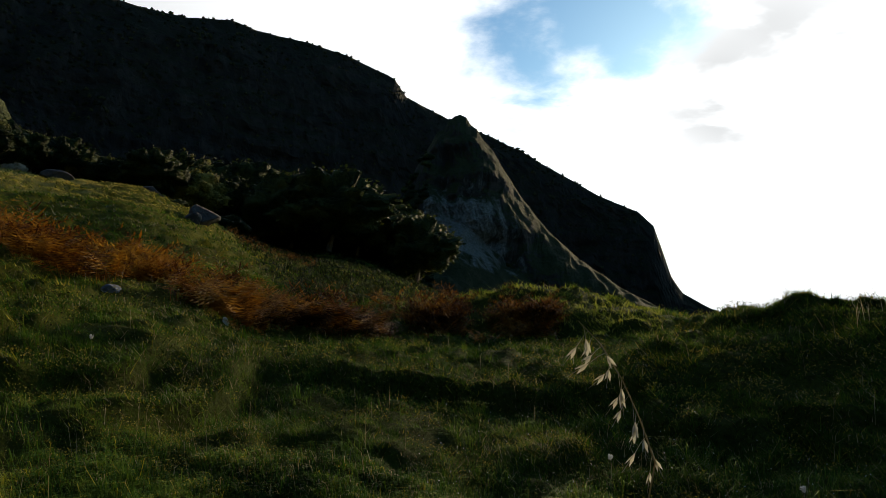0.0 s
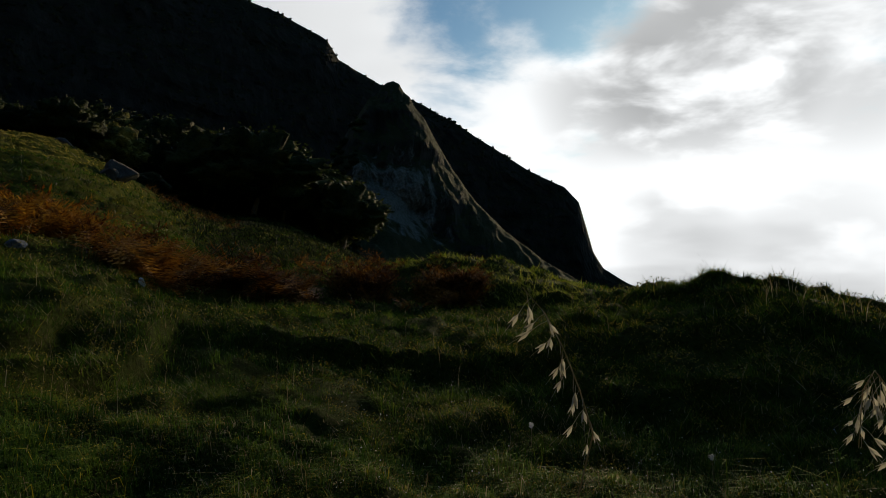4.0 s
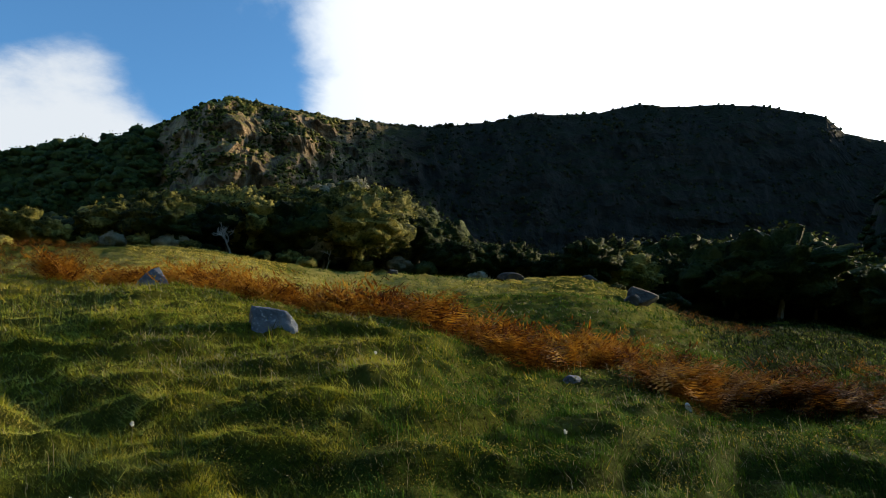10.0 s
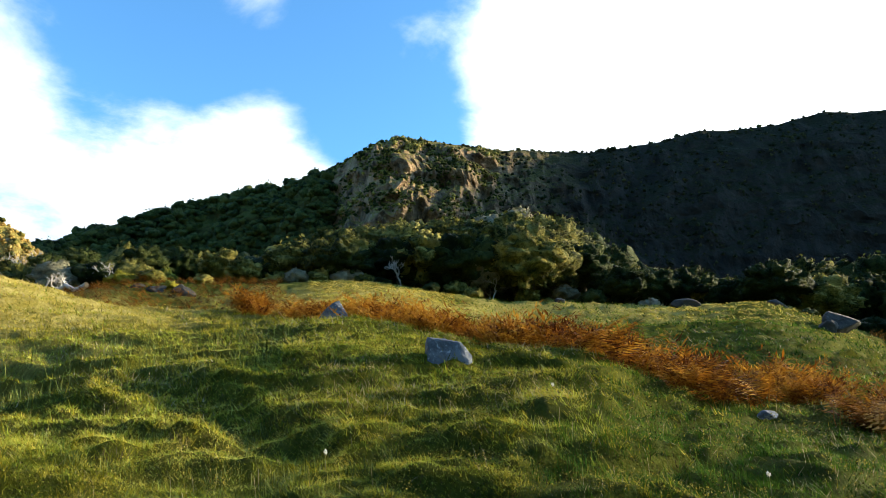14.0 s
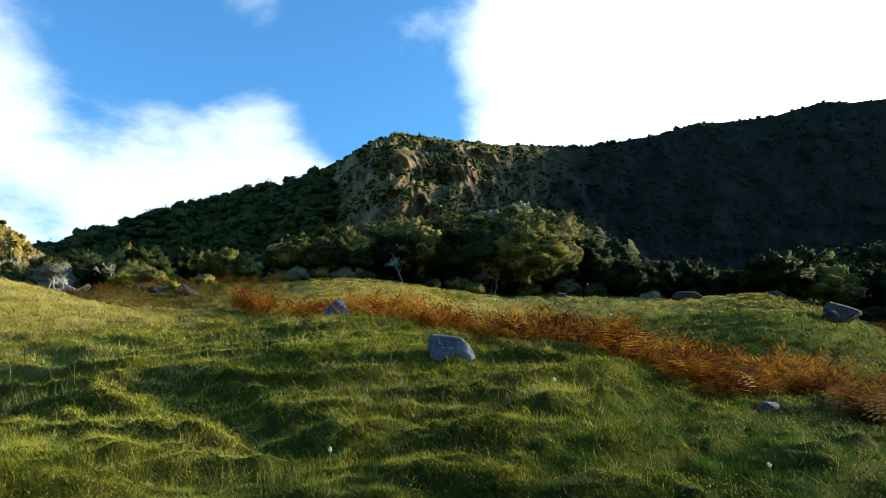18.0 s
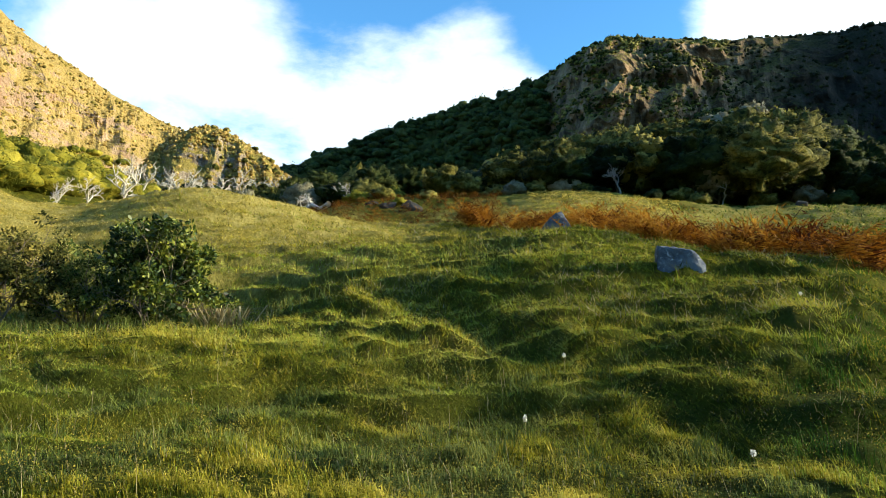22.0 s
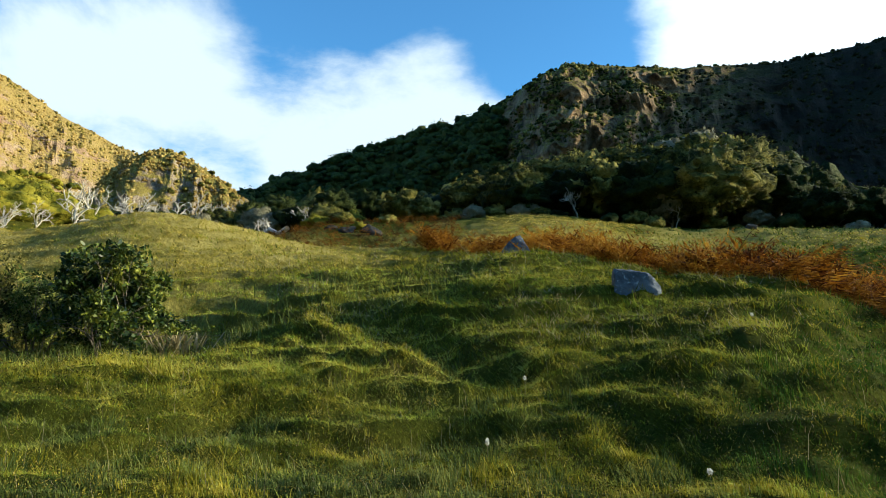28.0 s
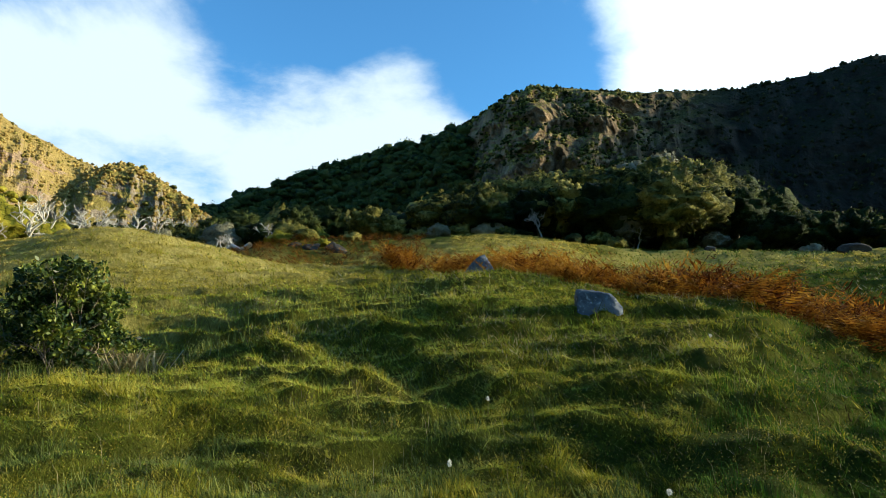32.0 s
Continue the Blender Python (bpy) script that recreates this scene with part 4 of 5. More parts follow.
scrub("pinnacle_scrub", p, RNG.uniform(0.4, 1.3, len(p)), (LEAF_DARK, LEAF_DARK), "dark scrub on the pinnacle's crown and shaded flank", 26, 7)
p, az, s = hill_sites("sunny_hill", 10500, lambda az, el, s, x, y, z, u: (az < 116) & (el > 8) & ((rough3(x / 9, y / 9, z / 7, 7) + 0.6 * u > 0.05) | (s > 0.97)), 13)
dull = rough3(p[:, 0] / 5, p[:, 1] / 5, p[:, 2] / 4, 8) + 0.5 * RNG.random(len(p)) > 0.35
scrub("hillside_scrub", p[~dull], RNG.uniform(0.18, 0.55, (~dull).sum()), (TAWNY, TAWNY), "tawny scrub over the sunlit hillside", 8, 8, 0.34, 0)
scrub("olive_scrub", p[dull], RNG.uniform(0.2, 0.6, dull.sum()), (TAWNY_DULL, TAWNY_DULL), "olive bushes dotted over the sunlit hillside", 10, 29, 0.3, 0)
p, az, s = hill_sites("sunny_hill", 2600, lambda az, el, s, x, y, z, u: (el < 14.6 - 0.18 * np.abs(az - 96)) & (az > 87) & (az < 103) & (el > 9), 14)
scrub("bright_scrub", p, RNG.uniform(0.6, 1.4, len(p)), (LEAF_LIME, LEAF_LIME), "bright yellow-green bushes at the foot of the sunny hill", 60, 13, 0.22)
p, az, s = hill_sites("knoll", 2600, lambda az, el, s, x, y, z, u: (s > 0.15) & ((az < 82.5) | (s > 0.8) | (u < 0.2)), 15)
scrub("knoll_scrub", p, RNG.uniform(0.14, 0.42, len(p)), (TAWNY, TAWNY), "sunlit tawny scrub capping the rocky knoll", 10, 9, 0.34, 0)
p, az, s = hill_sites("knoll", 170, lambda az, el, s, x, y, z, u: (s > 0.2) & (az < 86.0), 16)
scrub("knoll_bushes", p, RNG.uniform(0.3, 0.6, len(p)), (LEAF_OLIVE, LEAF_OLIVE), "olive bushes on the shoulder of the knoll", 75, 31, 0.2)
q = [(-r * math.sin(radians(b)), r * math.cos(radians(b))) for b, r in zip(RNG.uniform(3, 86, 800), RNG.uniform(68, 112, 800))]
q = np.array([(x, y, float(z)) for (x, y), z in zip(q, lie(*np.array(q).T))])
# crowns go all dark below bearing 34, standing in for shade
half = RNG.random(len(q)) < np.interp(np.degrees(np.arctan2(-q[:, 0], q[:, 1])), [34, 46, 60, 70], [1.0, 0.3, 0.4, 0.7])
scrub("valley_wood", q[half], 1.0 + 2.6 * RNG.random(half.sum()) ** 2, (LEAF_DARK, LEAF_DARK), "thick wood filling the hollow under the ridge, shade put into its dark leaves", 36, 10, 0.2)
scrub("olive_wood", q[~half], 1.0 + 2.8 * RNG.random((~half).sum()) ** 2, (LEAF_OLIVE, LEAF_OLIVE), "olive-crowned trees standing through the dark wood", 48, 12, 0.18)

# ---- stones ----
def rock(name, wide, deep, high, seed, label, mat=ROCK, cuts=11, sunk=0.3, planes=None):
    """A faceted weathered stone: a rounded mass cut by planes."""
    rng = np.random.default_rng(seed)
    t, p = np.meshgrid(np.linspace(0, 2 * np.pi, 49), np.linspace(0.01, np.pi - 0.01, 30))
    d = np.stack([np.sin(p) * np.cos(t), np.sin(p) * np.sin(t), np.cos(p)], -1)
    nrm = rng.normal(0, 1, (cuts, 3))
    nrm /= np.linalg.norm(nrm, axis=1, keepdims=True)
    dist = rng.uniform(0.5, 0.9, cuts)
    if planes:
        nrm, dist = np.array([p[:3] for p in planes], float), np.array([p[3] for p in planes])
        nrm /= np.linalg.norm(nrm, axis=1, keepdims=True)
    proj = np.maximum(d @ nrm.T, 0.05)
    k = np.minimum((dist / proj).min(-1), 1.05)
    k = k + 0.035 * fbm(d[..., 0] * 3, d[..., 1] * 3, d[..., 2] * 3, 4, seed) + 0.012 * rough3(d[..., 0] * 17, d[..., 1] * 17, d[..., 2] * 17, seed)
    v = d * k[..., None] * np.array([wide / 2, deep / 2, high * 0.62]) + np.array([0, 0, high * (0.62 - sunk)])
    return tagged(new(name, mesh_from(name, v.reshape(-1, 3), sheet(30, 49), mat, False)), label, "rock")


for b, r, wd, dp, hg, sd, turn, label in (
        (47.7, 10.6, 0.82, 0.62, 0.74, 3, 0.83, "pale blue-grey boulder half sunk in the grass"),
        (56.7, 17.8, 0.95, 0.7, 0.8, 31, 0.9, "grey pointed rock at the edge of the bracken"),
        (29.0, 43.0, 1.8, 1.3, 0.75, 7, 0.4, "dark weathered rock on the grassy terrace"),
        (18.6, 38.0, 1.7, 1.4, 1.25, 9, 1.1, "grey rock at the end of the terrace"),
        (22.5, 44.5, 1.8, 1.2, 0.7, 12, 0.2, "low dark rock on the terrace edge"),
        (68.2, 39.5, 0.9, 0.7, 0.75, 14, 0.8, "dark boulder of a rock pile on the slope"),
        (68.9, 40.3, 1.1, 0.8, 0.65, 15, 2.0, "dark boulder of a rock pile on the slope"),
        (70.4, 40.6, 1.6, 0.8, 0.5, 16, 0.3, "flat slab of a rock pile on the slope"),
        (71.8, 41.5, 0.9, 0.7, 0.5, 17, 1.4, "dark boulder of a rock pile on the slope"),
        (24.3, 10.5, 0.28, 0.22, 0.13, 19, 0.9, "small grey stone beside the bracken"),
        (19.4, 37.4, 0.9, 0.7, 0.6, 23, 0.9, "small rock beside the terrace rock"),
        (38.5, 44.0, 1.1, 0.8, 0.5, 25, 0.9, "small dark rock in the grass"),
        (16.1, 9.9, 0.11, 0.09, 0.12, 27, 0.2, "small white stone under the bracken")):
    white = "white" in label
    if white:
        mw, n = material("white_stone")
        finish(n, n.mix(n.noise(n.add("ShaderNodeTexCoord").outputs["Object"], 30.0), (0.6, 0.6, 0.58), (0.85, 0.85, 0.82)), 0.7)
    flat = [(-1, -0.1, 0.03, 0.74), (0.16, -0.1, 1, 0.6), (0.75, 0, 0.7, 0.7), (0.1, -1, 0.28, 0.62), (0, 1, 0.1, 0.8), (0.6, -0.7, 0.45, 0.8), (1, 0.1, 0.1, 0.85), (0, 0, -1, 0.9)] if sd == 3 else [(-0.6, 0.1, 0.75, 0.6), (0.85, 0.1, 0.45, 0.6), (0.1, -1, 0.35, 0.6), (0, 1, 0.4, 0.6), (0, 0, -1, 0.9), (0.4, -0.7, 0.7, 0.72), (-0.9, -0.5, 0.3, 0.7)] if sd == 31 else None
    rk = rock("stone" if hg < 0.35 else "boulder", wd, dp, hg, sd, label, mw if white else DARK_ROCK if r > 30 else ROCK, sunk=0.5 if flat else 0.3, planes=flat)
    rk.matrix_basis = pose(*spot(b, r, -0.12 if r > 30 else -0.11 if sd == 3 else -0.03), 0, 0, math.degrees(turn))

# ---- the leafy bush on the bank ----


def bush(name, seed, wide, high, leaf_mat, count, size, label, twigs=9):
    """Bare stems rising from one root, each with its own leaves."""
    rng = np.random.default_rng(seed)
    top, grown = new(name), []
    for k in range(twigs):
        a = 2 * np.pi * k / twigs + rng.uniform(-0.3, 0.3)
        w2, tips = limbs(rng, (0.1 * math.cos(a), 0.1 * math.sin(a), -0.08), (math.cos(a) * 0.8, math.sin(a) * 0.8, 0.9), high * 0.42, 0.018, 3, 0.6, (0, 0, 0.25), 3, 4)
        grown.append((quads_join(w2), np.array([t for t in tips if t[2] > 0.1])))
    tips = np.concatenate([t for _, t in grown])
    scale = np.minimum(np.array([wide / np.ptp(tips[:, 0]), wide / np.ptp(tips[:, 1]), high / tips[:, 2].max()]), 1.4)
    for (v, f), t in grown:
        stem = part("stem", mesh_from("stem", v * scale, f, BARK), top)
        part("foliage", mesh_from("foliage", *leaves(rng, (t * scale)[rng.integers(0, len(t), 21)], count, 0.17, size, 0.8, 0.48), leaf_mat, False), stem)
    return tagged(top, label, "bush")


b1 = bush("bush", 51, 2.2, 1.8, LEAF_GLOSSY, 70, 0.085, "glossy green broadleaf bush with bare grey twigs on the bank")
b1.matrix_basis = pose(*spot(87.8, 11.5, -0.05))
b2 = bush("bush", 52, 2.6, 1.8, LEAF_OLIVE, 50, 0.075, "low olive-brown bush growing out of the long grass")
b2.matrix_basis = pose(*spot(98.8, 12.6, -0.05))
b3 = bush("bush", 53, 2.4, 1.4, LEAF_RANK, 60, 0.06, "grey-green shrub tangled in long grass beside the bush")
b3.matrix_basis = pose(*spot(92.6, 12.8, -0.05))

# ---- bracken ----
BR_AZ = np.array([-10.0, -4.0, 4.0, 13.0, 21.0, 28.0, 36.0, 45.0, 55.0, 61.0, 64.0])
BR_IN = np.array([13.6, 12.3, 11.2, 10.6, 10.8, 11.4, 12.4, 14.0, 18.0, 20.5, 22.0])
BR_OUT = np.array([14.2, 15.0, 15.5, 15.6, 16.4, 16.6, 17.6, 20.5, 25.0, 24.0, 22.4])


def frond(rng, pairs=8, fine=True):
    """One arching bracken frond, about 1 m long."""
    out = []
    t = np.linspace(0, 1, 6)
    path = np.stack([0.62 * t ** 1.7, 0.05 * np.sin(3 * t), 0.95 * t - 0.32 * t ** 2.4], -1)
    out.append(tube(path, np.linspace(0.007, 0.002, 6), 3))
    for k in range(pairs):
        u = 0.32 + 0.68 * k / pairs
        base = np.array([np.interp(u, t, path[:, q]) for q in range(3)])
        ahead = np.array([np.interp(min(1, u + 0.05), t, path[:, q]) for q in range(3)]) - base
        ahead /= np.linalg.norm(ahead)
        long = 0.30 * (1 - (u - 0.32) / 0.72) ** 0.8 + 0.02
        for side in (-1, 1):
            d = np.array([0, side, 0]) * 0.9 + ahead * 0.45 + np.array([0, 0, rng.uniform(-0.3, 0.2)])
            d /= np.linalg.norm(d)
            w = np.cross(d, (0, 0, 1.0))
            w /= np.linalg.norm(w)
            n = 3 if fine else 1
            if not fine:
                for u0, u1, wd in ((0.0, 0.55, 0.1), (0.35, 1.0, 0.075)):
                    lift = np.array([0, 0, rng.normal(0, 0.05)])
                    a0, a1 = base + d * long * u0, base + d * long * u1 + lift
                    am = a0 + (a1 - a0) * 0.45
                    out.append((np.stack([a0, am + w * long * wd, a1, am - w * long * wd]), [[0, 1, 2, 3]]))
                continue
            for q in range(n):
                c = base + d * long * (q + 0.4) / n
                s = long * 0.27 * (1 - 0.6 * q / n)
                for e in (-1, 1):
                    tip = c + w * e * s * 1.5 + d * s * 0.6
                    out.append((np.stack([c - d * s * 0.35, (c - d * s * 0.3 + tip) / 2 - w * e * 0.0, tip, c + d * s * 0.45]), [[0, 1, 2, 3]]))
    return quads_join(out)


def stand(name, sites, headings, sizes, protos, mat, label, category, seed=3):
    """Many copies of small plants joined in one mesh."""
    rng = np.random.default_rng(seed)
    V, F, at = [], [], 0
    for p, a, s in zip(sites, headings, sizes):
        v, f = protos[rng.integers(len(protos))]
        tilt = rng.normal(0, 0.18)
        c, q = math.cos(a), math.sin(a)
        v2 = v * s
        v2 = np.stack([v2[:, 0] * math.cos(tilt) - v2[:, 2] * math.sin(tilt), v2[:, 1], v2[:, 0] * math.sin(tilt) + v2[:, 2] * math.cos(tilt)], -1)
        V.append(np.stack([v2[:, 0] * c - v2[:, 1] * q, v2[:, 0] * q + v2[:, 1] * c, v2[:, 2]], -1) + p)
        F.append(f + at)
        at += len(v)
    return tagged(new(name, mesh_from(name, np.concatenate(V), np.concatenate(F), mat, False)), label, category, kind="stuff")


rng = np.random.default_rng(61)
az = rng.uniform(-10, 64, 9000)
ri, ro = np.interp(az, BR_AZ, BR_IN), np.interp(az, BR_AZ, BR_OUT)
ri, ro = ri + 1.5 * rough3(az / 3, 0, 0, 3) + 0.5 * rng.normal(0, 1, len(az)) ** 2 * 0.3, ro + 1.6 * rough3(az / 4, 4, 0, 3)
r = ri + (ro - ri) * rng.random(len(az)) ** 1.15 + rng.normal(0, 0.45, len(az))
clump = rough3(az / 2.6, r / 1.1, 0, 15) + 0.4 * rough3(az / 0.8, r / 0.5, 0, 16)
keep = clump > -0.1
az, r, clump = az[keep], r[keep], clump[keep]
x, y = -r * np.sin(np.radians(az)), r * np.cos(np.radians(az))
sites = np.stack([x, y, turf_z(x, y) - 0.05], -1)
turns = rng.uniform(0, 6.3, len(x))
sizes = rng.uniform(0.4, 1.0, len(x)) * (0.7 + 0.8 * np.clip(clump + 0.12, 0, 0.7)) * np.interp(az, [-8, 8, 22, 40], [0.6, 0.85, 1.15, 1.15])
fine = r < 12.6
# below about bearing 20 the fronds take the tones that imitate shade
in_shade = az < 20 + 5 * rough3(x / 1.5, y / 1.5, 0.0, 66)
near_fronds, far_fronds = [frond(rng) for _ in range(4)], [frond(rng, 7, False) for _ in range(5)]
for nm, who, kinds, mat, label in (("bracken", fine & ~in_shade, near_fronds, BRACKEN, "rusty orange bracken thicket across the slope"), ("old_bracken", fine & in_shade, near_fronds, SHADED_RUSSET_BRACKEN, "brown bracken low on the slope, darkened to stand in for shade"),
                                   ("far_bracken", ~fine & ~in_shade, far_fronds, BRACKEN, "rusty bracken at the back of the thicket"), ("old_bracken", ~fine & in_shade, far_fronds, SHADED_RUSSET_BRACKEN, "brown bracken behind the near thicket, darkened to stand in for shade")):
    stand(nm, sites[who], turns[who], sizes[who], kinds, mat, label, "bracken")
az = np.concatenate([rng.uniform(61, 80, 1900), rng.uniform(36, 52, 160), rng.uniform(10, 17, 200)])
r = np.concatenate([rng.uniform(34, 50, 1900), rng.uniform(24, 30, 160), rng.uniform(38, 46, 200)])
x, y = -r * np.sin(np.radians(az)), r * np.cos(np.radians(az))
stand("bracken_patch", np.stack([x, y, turf_z(x, y) - 0.05], -1), rng.uniform(0, 6.3, len(x)), rng.uniform(0.45, 0.75, len(x)), [frond(rng, 7, False) for _ in range(3)], SHADED_RUSSET_BRACKEN, "thin patches of russet bracken in the grass", "bracken")


# ---- grass ----
def blades(name, az, r, length, width, mat, label, seed, lean=0.5, droop=0.5, bent=True):
    """Grass: every blade a bent tapering strip rooted in the turf."""
    rng = np.random.default_rng(seed)
    n = len(az)
    a = np.radians(az)
    x, y = -r * np.sin(a), r * np.cos(a)
    z = turf_z(x, y) - 0.015
    root = np.stack([x, y, z], -1)
    turn = rng.uniform(0, 2 * np.pi, n)
    wind = np.stack([np.full(n, -0.55), np.full(n, -0.25), np.zeros(n)], -1)
    d = np.stack([np.cos(turn), np.sin(turn), np.zeros(n)], -1) * rng.uniform(0.2, 1.1, (n, 1)) * lean + wind * rng.uniform(0.2, 0.9, (n, 1)) * lean
    up = np.array([0, 0, 1.0])
    # a blade bends over its flat face
    side = np.stack([-d[:, 1], d[:, 0], np.zeros(n)], -1)
    side *= (width * 0.6 / (np.linalg.norm(side, axis=1) + 1e-6))[:, None]
    L = length[:, None]
    mid = root + (up * 0.62 + d * 0.45) * L
    tip = root + (up * (1.0 - droop * 0.45) + d * 1.35) * L
    if not bent:
        v = np.stack([root - side, root + side, tip], 1).reshape(-1, 3)
        return tagged(new(name, mesh_from(name, v, np.arange(3 * n).reshape(-1, 3), mat)), label, "grass", kind="stuff")
    v = np.stack([root - side, root + side, mid + side * 0.75, mid - side * 0.75, tip + side * 0.12, tip - side * 0.12], 1).reshape(-1, 3)
    i = np.arange(n)[:, None] * 6
    f = np.concatenate([i + np.array([[0, 1, 2, 3]]), i + np.array([[3, 2, 4, 5]])], 1).reshape(-1, 4)
    return tagged(new(name, mesh_from(name, v, f, mat)), label, "grass", kind="stuff")


def reach(rng, n, near, far, power):
    """Distances with ever fewer blades further out."""
    u = rng.random(n)
    e = 1 - power
    return (near ** e + u * (far ** e - near ** e)) ** (1 / e)


rng = np.random.default_rng(71)
N = 900000
az = rng.uniform(-42, 109, N)
r = reach(rng, N, 2.9, 40.0, 1.3)
x, y = -r * np.sin(np.radians(az)), r * np.cos(np.radians(az))
thick = 0.5 + 0.7 * rough3(x / 0.55, y / 0.55, 0.0, 19) + 0.4 * rough3(x / 1.7, y / 1.7, 0.0, 23) + 0.9 * rough3(x / 0.15, y / 0.15, 0.0, 25)
inside = (r > np.interp(az, BR_AZ, BR_IN, 99, 99)) & (r < np.interp(az, BR_AZ, BR_OUT, 0, 0))
keep = (rng.random(N) < 0.3 + 1.15 * thick) & (~inside | (rng.random(N) < 0.25))
az, r, x, y, thick = az[keep], r[keep], x[keep], y[keep], thick[keep]
length = (0.062 + 0.055 * np.clip(thick, -0.5, 1.4)) * np.exp(rng.normal(-0.1, 0.38, len(r))) * (1 + 0.03 * np.clip(r - 5, 0, 20)) * np.interp(r, [3.0, 4.5, 7.0], [0.62, 0.72, 1.0])
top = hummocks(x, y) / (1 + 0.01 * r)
# how steeply the turf falls towards the viewer
fall = (turf_z(x * (1 + 0.12 / r), y * (1 + 0.12 / r)) - turf_z(x, y)) / 0.12
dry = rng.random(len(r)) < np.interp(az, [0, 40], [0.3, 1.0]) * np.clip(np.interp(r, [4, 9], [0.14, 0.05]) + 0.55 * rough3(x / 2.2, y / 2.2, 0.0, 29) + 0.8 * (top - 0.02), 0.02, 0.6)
# lush in hollows and seaward, where its dark tone stands in for shade
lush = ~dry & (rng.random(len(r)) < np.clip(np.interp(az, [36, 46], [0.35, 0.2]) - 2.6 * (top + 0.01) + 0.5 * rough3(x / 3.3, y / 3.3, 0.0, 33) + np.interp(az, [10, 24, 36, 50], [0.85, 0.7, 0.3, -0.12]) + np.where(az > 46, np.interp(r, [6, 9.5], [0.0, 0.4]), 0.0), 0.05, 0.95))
width = np.maximum(0.0034, 0.00095 * r) * rng.uniform(0.6, 1.4, len(r))
bank = ((az > 92) & (r > 13.5 + rng.random(len(r)) * 3)) | ((az > 67) & (r > 20 + rng.random(len(r)) * 5))
thatch = (rng.random(len(r)) < np.clip((fall - 0.45) * 1.1, 0, 0.7) * np.clip(0.5 + 1.2 * rough3(x / 1.6, y / 1.6, 0.0, 63), 0, 1)) & ~bank
lush &= ~bank & ~thatch
dry &= ~bank & ~thatch
plain = ~dry & ~lush & ~bank & ~thatch
close = r < 4.6
edge = rough3(x / 2.4, y / 2.4, 0.0, 57)
rank = plain & (r < 6.5) & (az > 36) & (rough3(x / 0.8, y / 0.8, 0.0, 71) + 0.35 * rng.random(len(r)) > 0.2)
plain &= ~rank
# bright blades put sunlight on this rise
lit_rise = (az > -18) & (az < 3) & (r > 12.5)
for nm, who, mat, label, seed in (("grass", plain, GRASS, "rough yellow-green pasture grass in uneven tufts", 72), ("lush_grass", lush & (az < 36 + 14 * edge) & ~lit_rise, LUSH, "lush green grass in hollows and seaward, darkened to stand in for shade", 77),
                                  ("fresh_grass", lush & ((az >= 36 + 14 * edge) | lit_rise), FRESH, "fresh green grass on the lit slope, sunlight put into its light tone", 87),
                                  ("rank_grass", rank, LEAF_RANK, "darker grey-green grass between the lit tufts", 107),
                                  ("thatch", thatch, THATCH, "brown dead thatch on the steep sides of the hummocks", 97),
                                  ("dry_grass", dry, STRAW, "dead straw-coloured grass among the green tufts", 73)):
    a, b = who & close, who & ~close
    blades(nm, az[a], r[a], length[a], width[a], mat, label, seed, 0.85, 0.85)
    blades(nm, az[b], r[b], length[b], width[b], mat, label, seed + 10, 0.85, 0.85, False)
M = 80000
az, r = rng.uniform(-42, 109, M), reach(rng, M, 16.0, 75.0, 1.1)
keep = (az < 48) | ((az < 67) & (r < 23)) | (r > 47)
az, r = az[keep], r[keep]
M = len(az)
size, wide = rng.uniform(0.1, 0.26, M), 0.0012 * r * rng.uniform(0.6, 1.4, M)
# below about bearing 50 the far tufts carry the terrace's shade in dark blades
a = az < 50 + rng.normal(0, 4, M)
blades("far_lush_grass", az[a], r[a], size[a], wide[a], LUSH, "green tufted grass on the terrace, shade put into its dark tone", 78, 0.9, 0.9, False)
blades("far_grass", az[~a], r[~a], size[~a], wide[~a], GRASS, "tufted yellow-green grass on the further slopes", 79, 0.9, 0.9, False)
# a fine sward over the lit hummocks
M = 160000
az, r = rng.uniform(42, 100, M), reach(rng, M, 4.5, 17.0, 1.1)
blades("fine_sward", az, r, rng.uniform(0.035, 0.085, M), 0.0009 * r * rng.uniform(0.6, 1.4, M), FRESH, "fine fresh grass over the hummocks", 88, 1.0, 0.9, False)
# dry sward on the far banks, sunlight put into its bright yellow
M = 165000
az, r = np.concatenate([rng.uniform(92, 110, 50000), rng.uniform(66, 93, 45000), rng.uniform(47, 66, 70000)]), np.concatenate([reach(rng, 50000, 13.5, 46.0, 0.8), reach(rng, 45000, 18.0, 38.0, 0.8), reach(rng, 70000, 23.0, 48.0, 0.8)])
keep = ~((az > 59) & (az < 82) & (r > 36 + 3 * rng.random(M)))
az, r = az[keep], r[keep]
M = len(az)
blades("pale_grass", az, r, rng.uniform(0.06, 0.14, M), 0.0009 * r * rng.uniform(0.7, 1.3, M), PALE_BLADES, "dry yellow grass on the far banks, sunlight put into its colour", 84, 0.9, 0.9, False)
# golden blades put sunlight on the terrace
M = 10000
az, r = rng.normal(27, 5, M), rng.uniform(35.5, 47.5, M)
blades("terrace_grass", az, r, rng.uniform(0.08, 0.16, M), 0.0009 * r * rng.uniform(0.6, 1.4, M), PALE_BLADES, "golden dry grass on the terrace, sunlight put into its colour", 89, 0.9, 0.9, False)
# tussocks in the hollows
M = 420
az0, r0 = rng.uniform(-40, 108, M), reach(rng, M, 4.2, 16.0, 0.7)
x, y = -r0 * np.sin(np.radians(az0)), r0 * np.cos(np.radians(az0))
low = hummocks(x, y) < 0.02
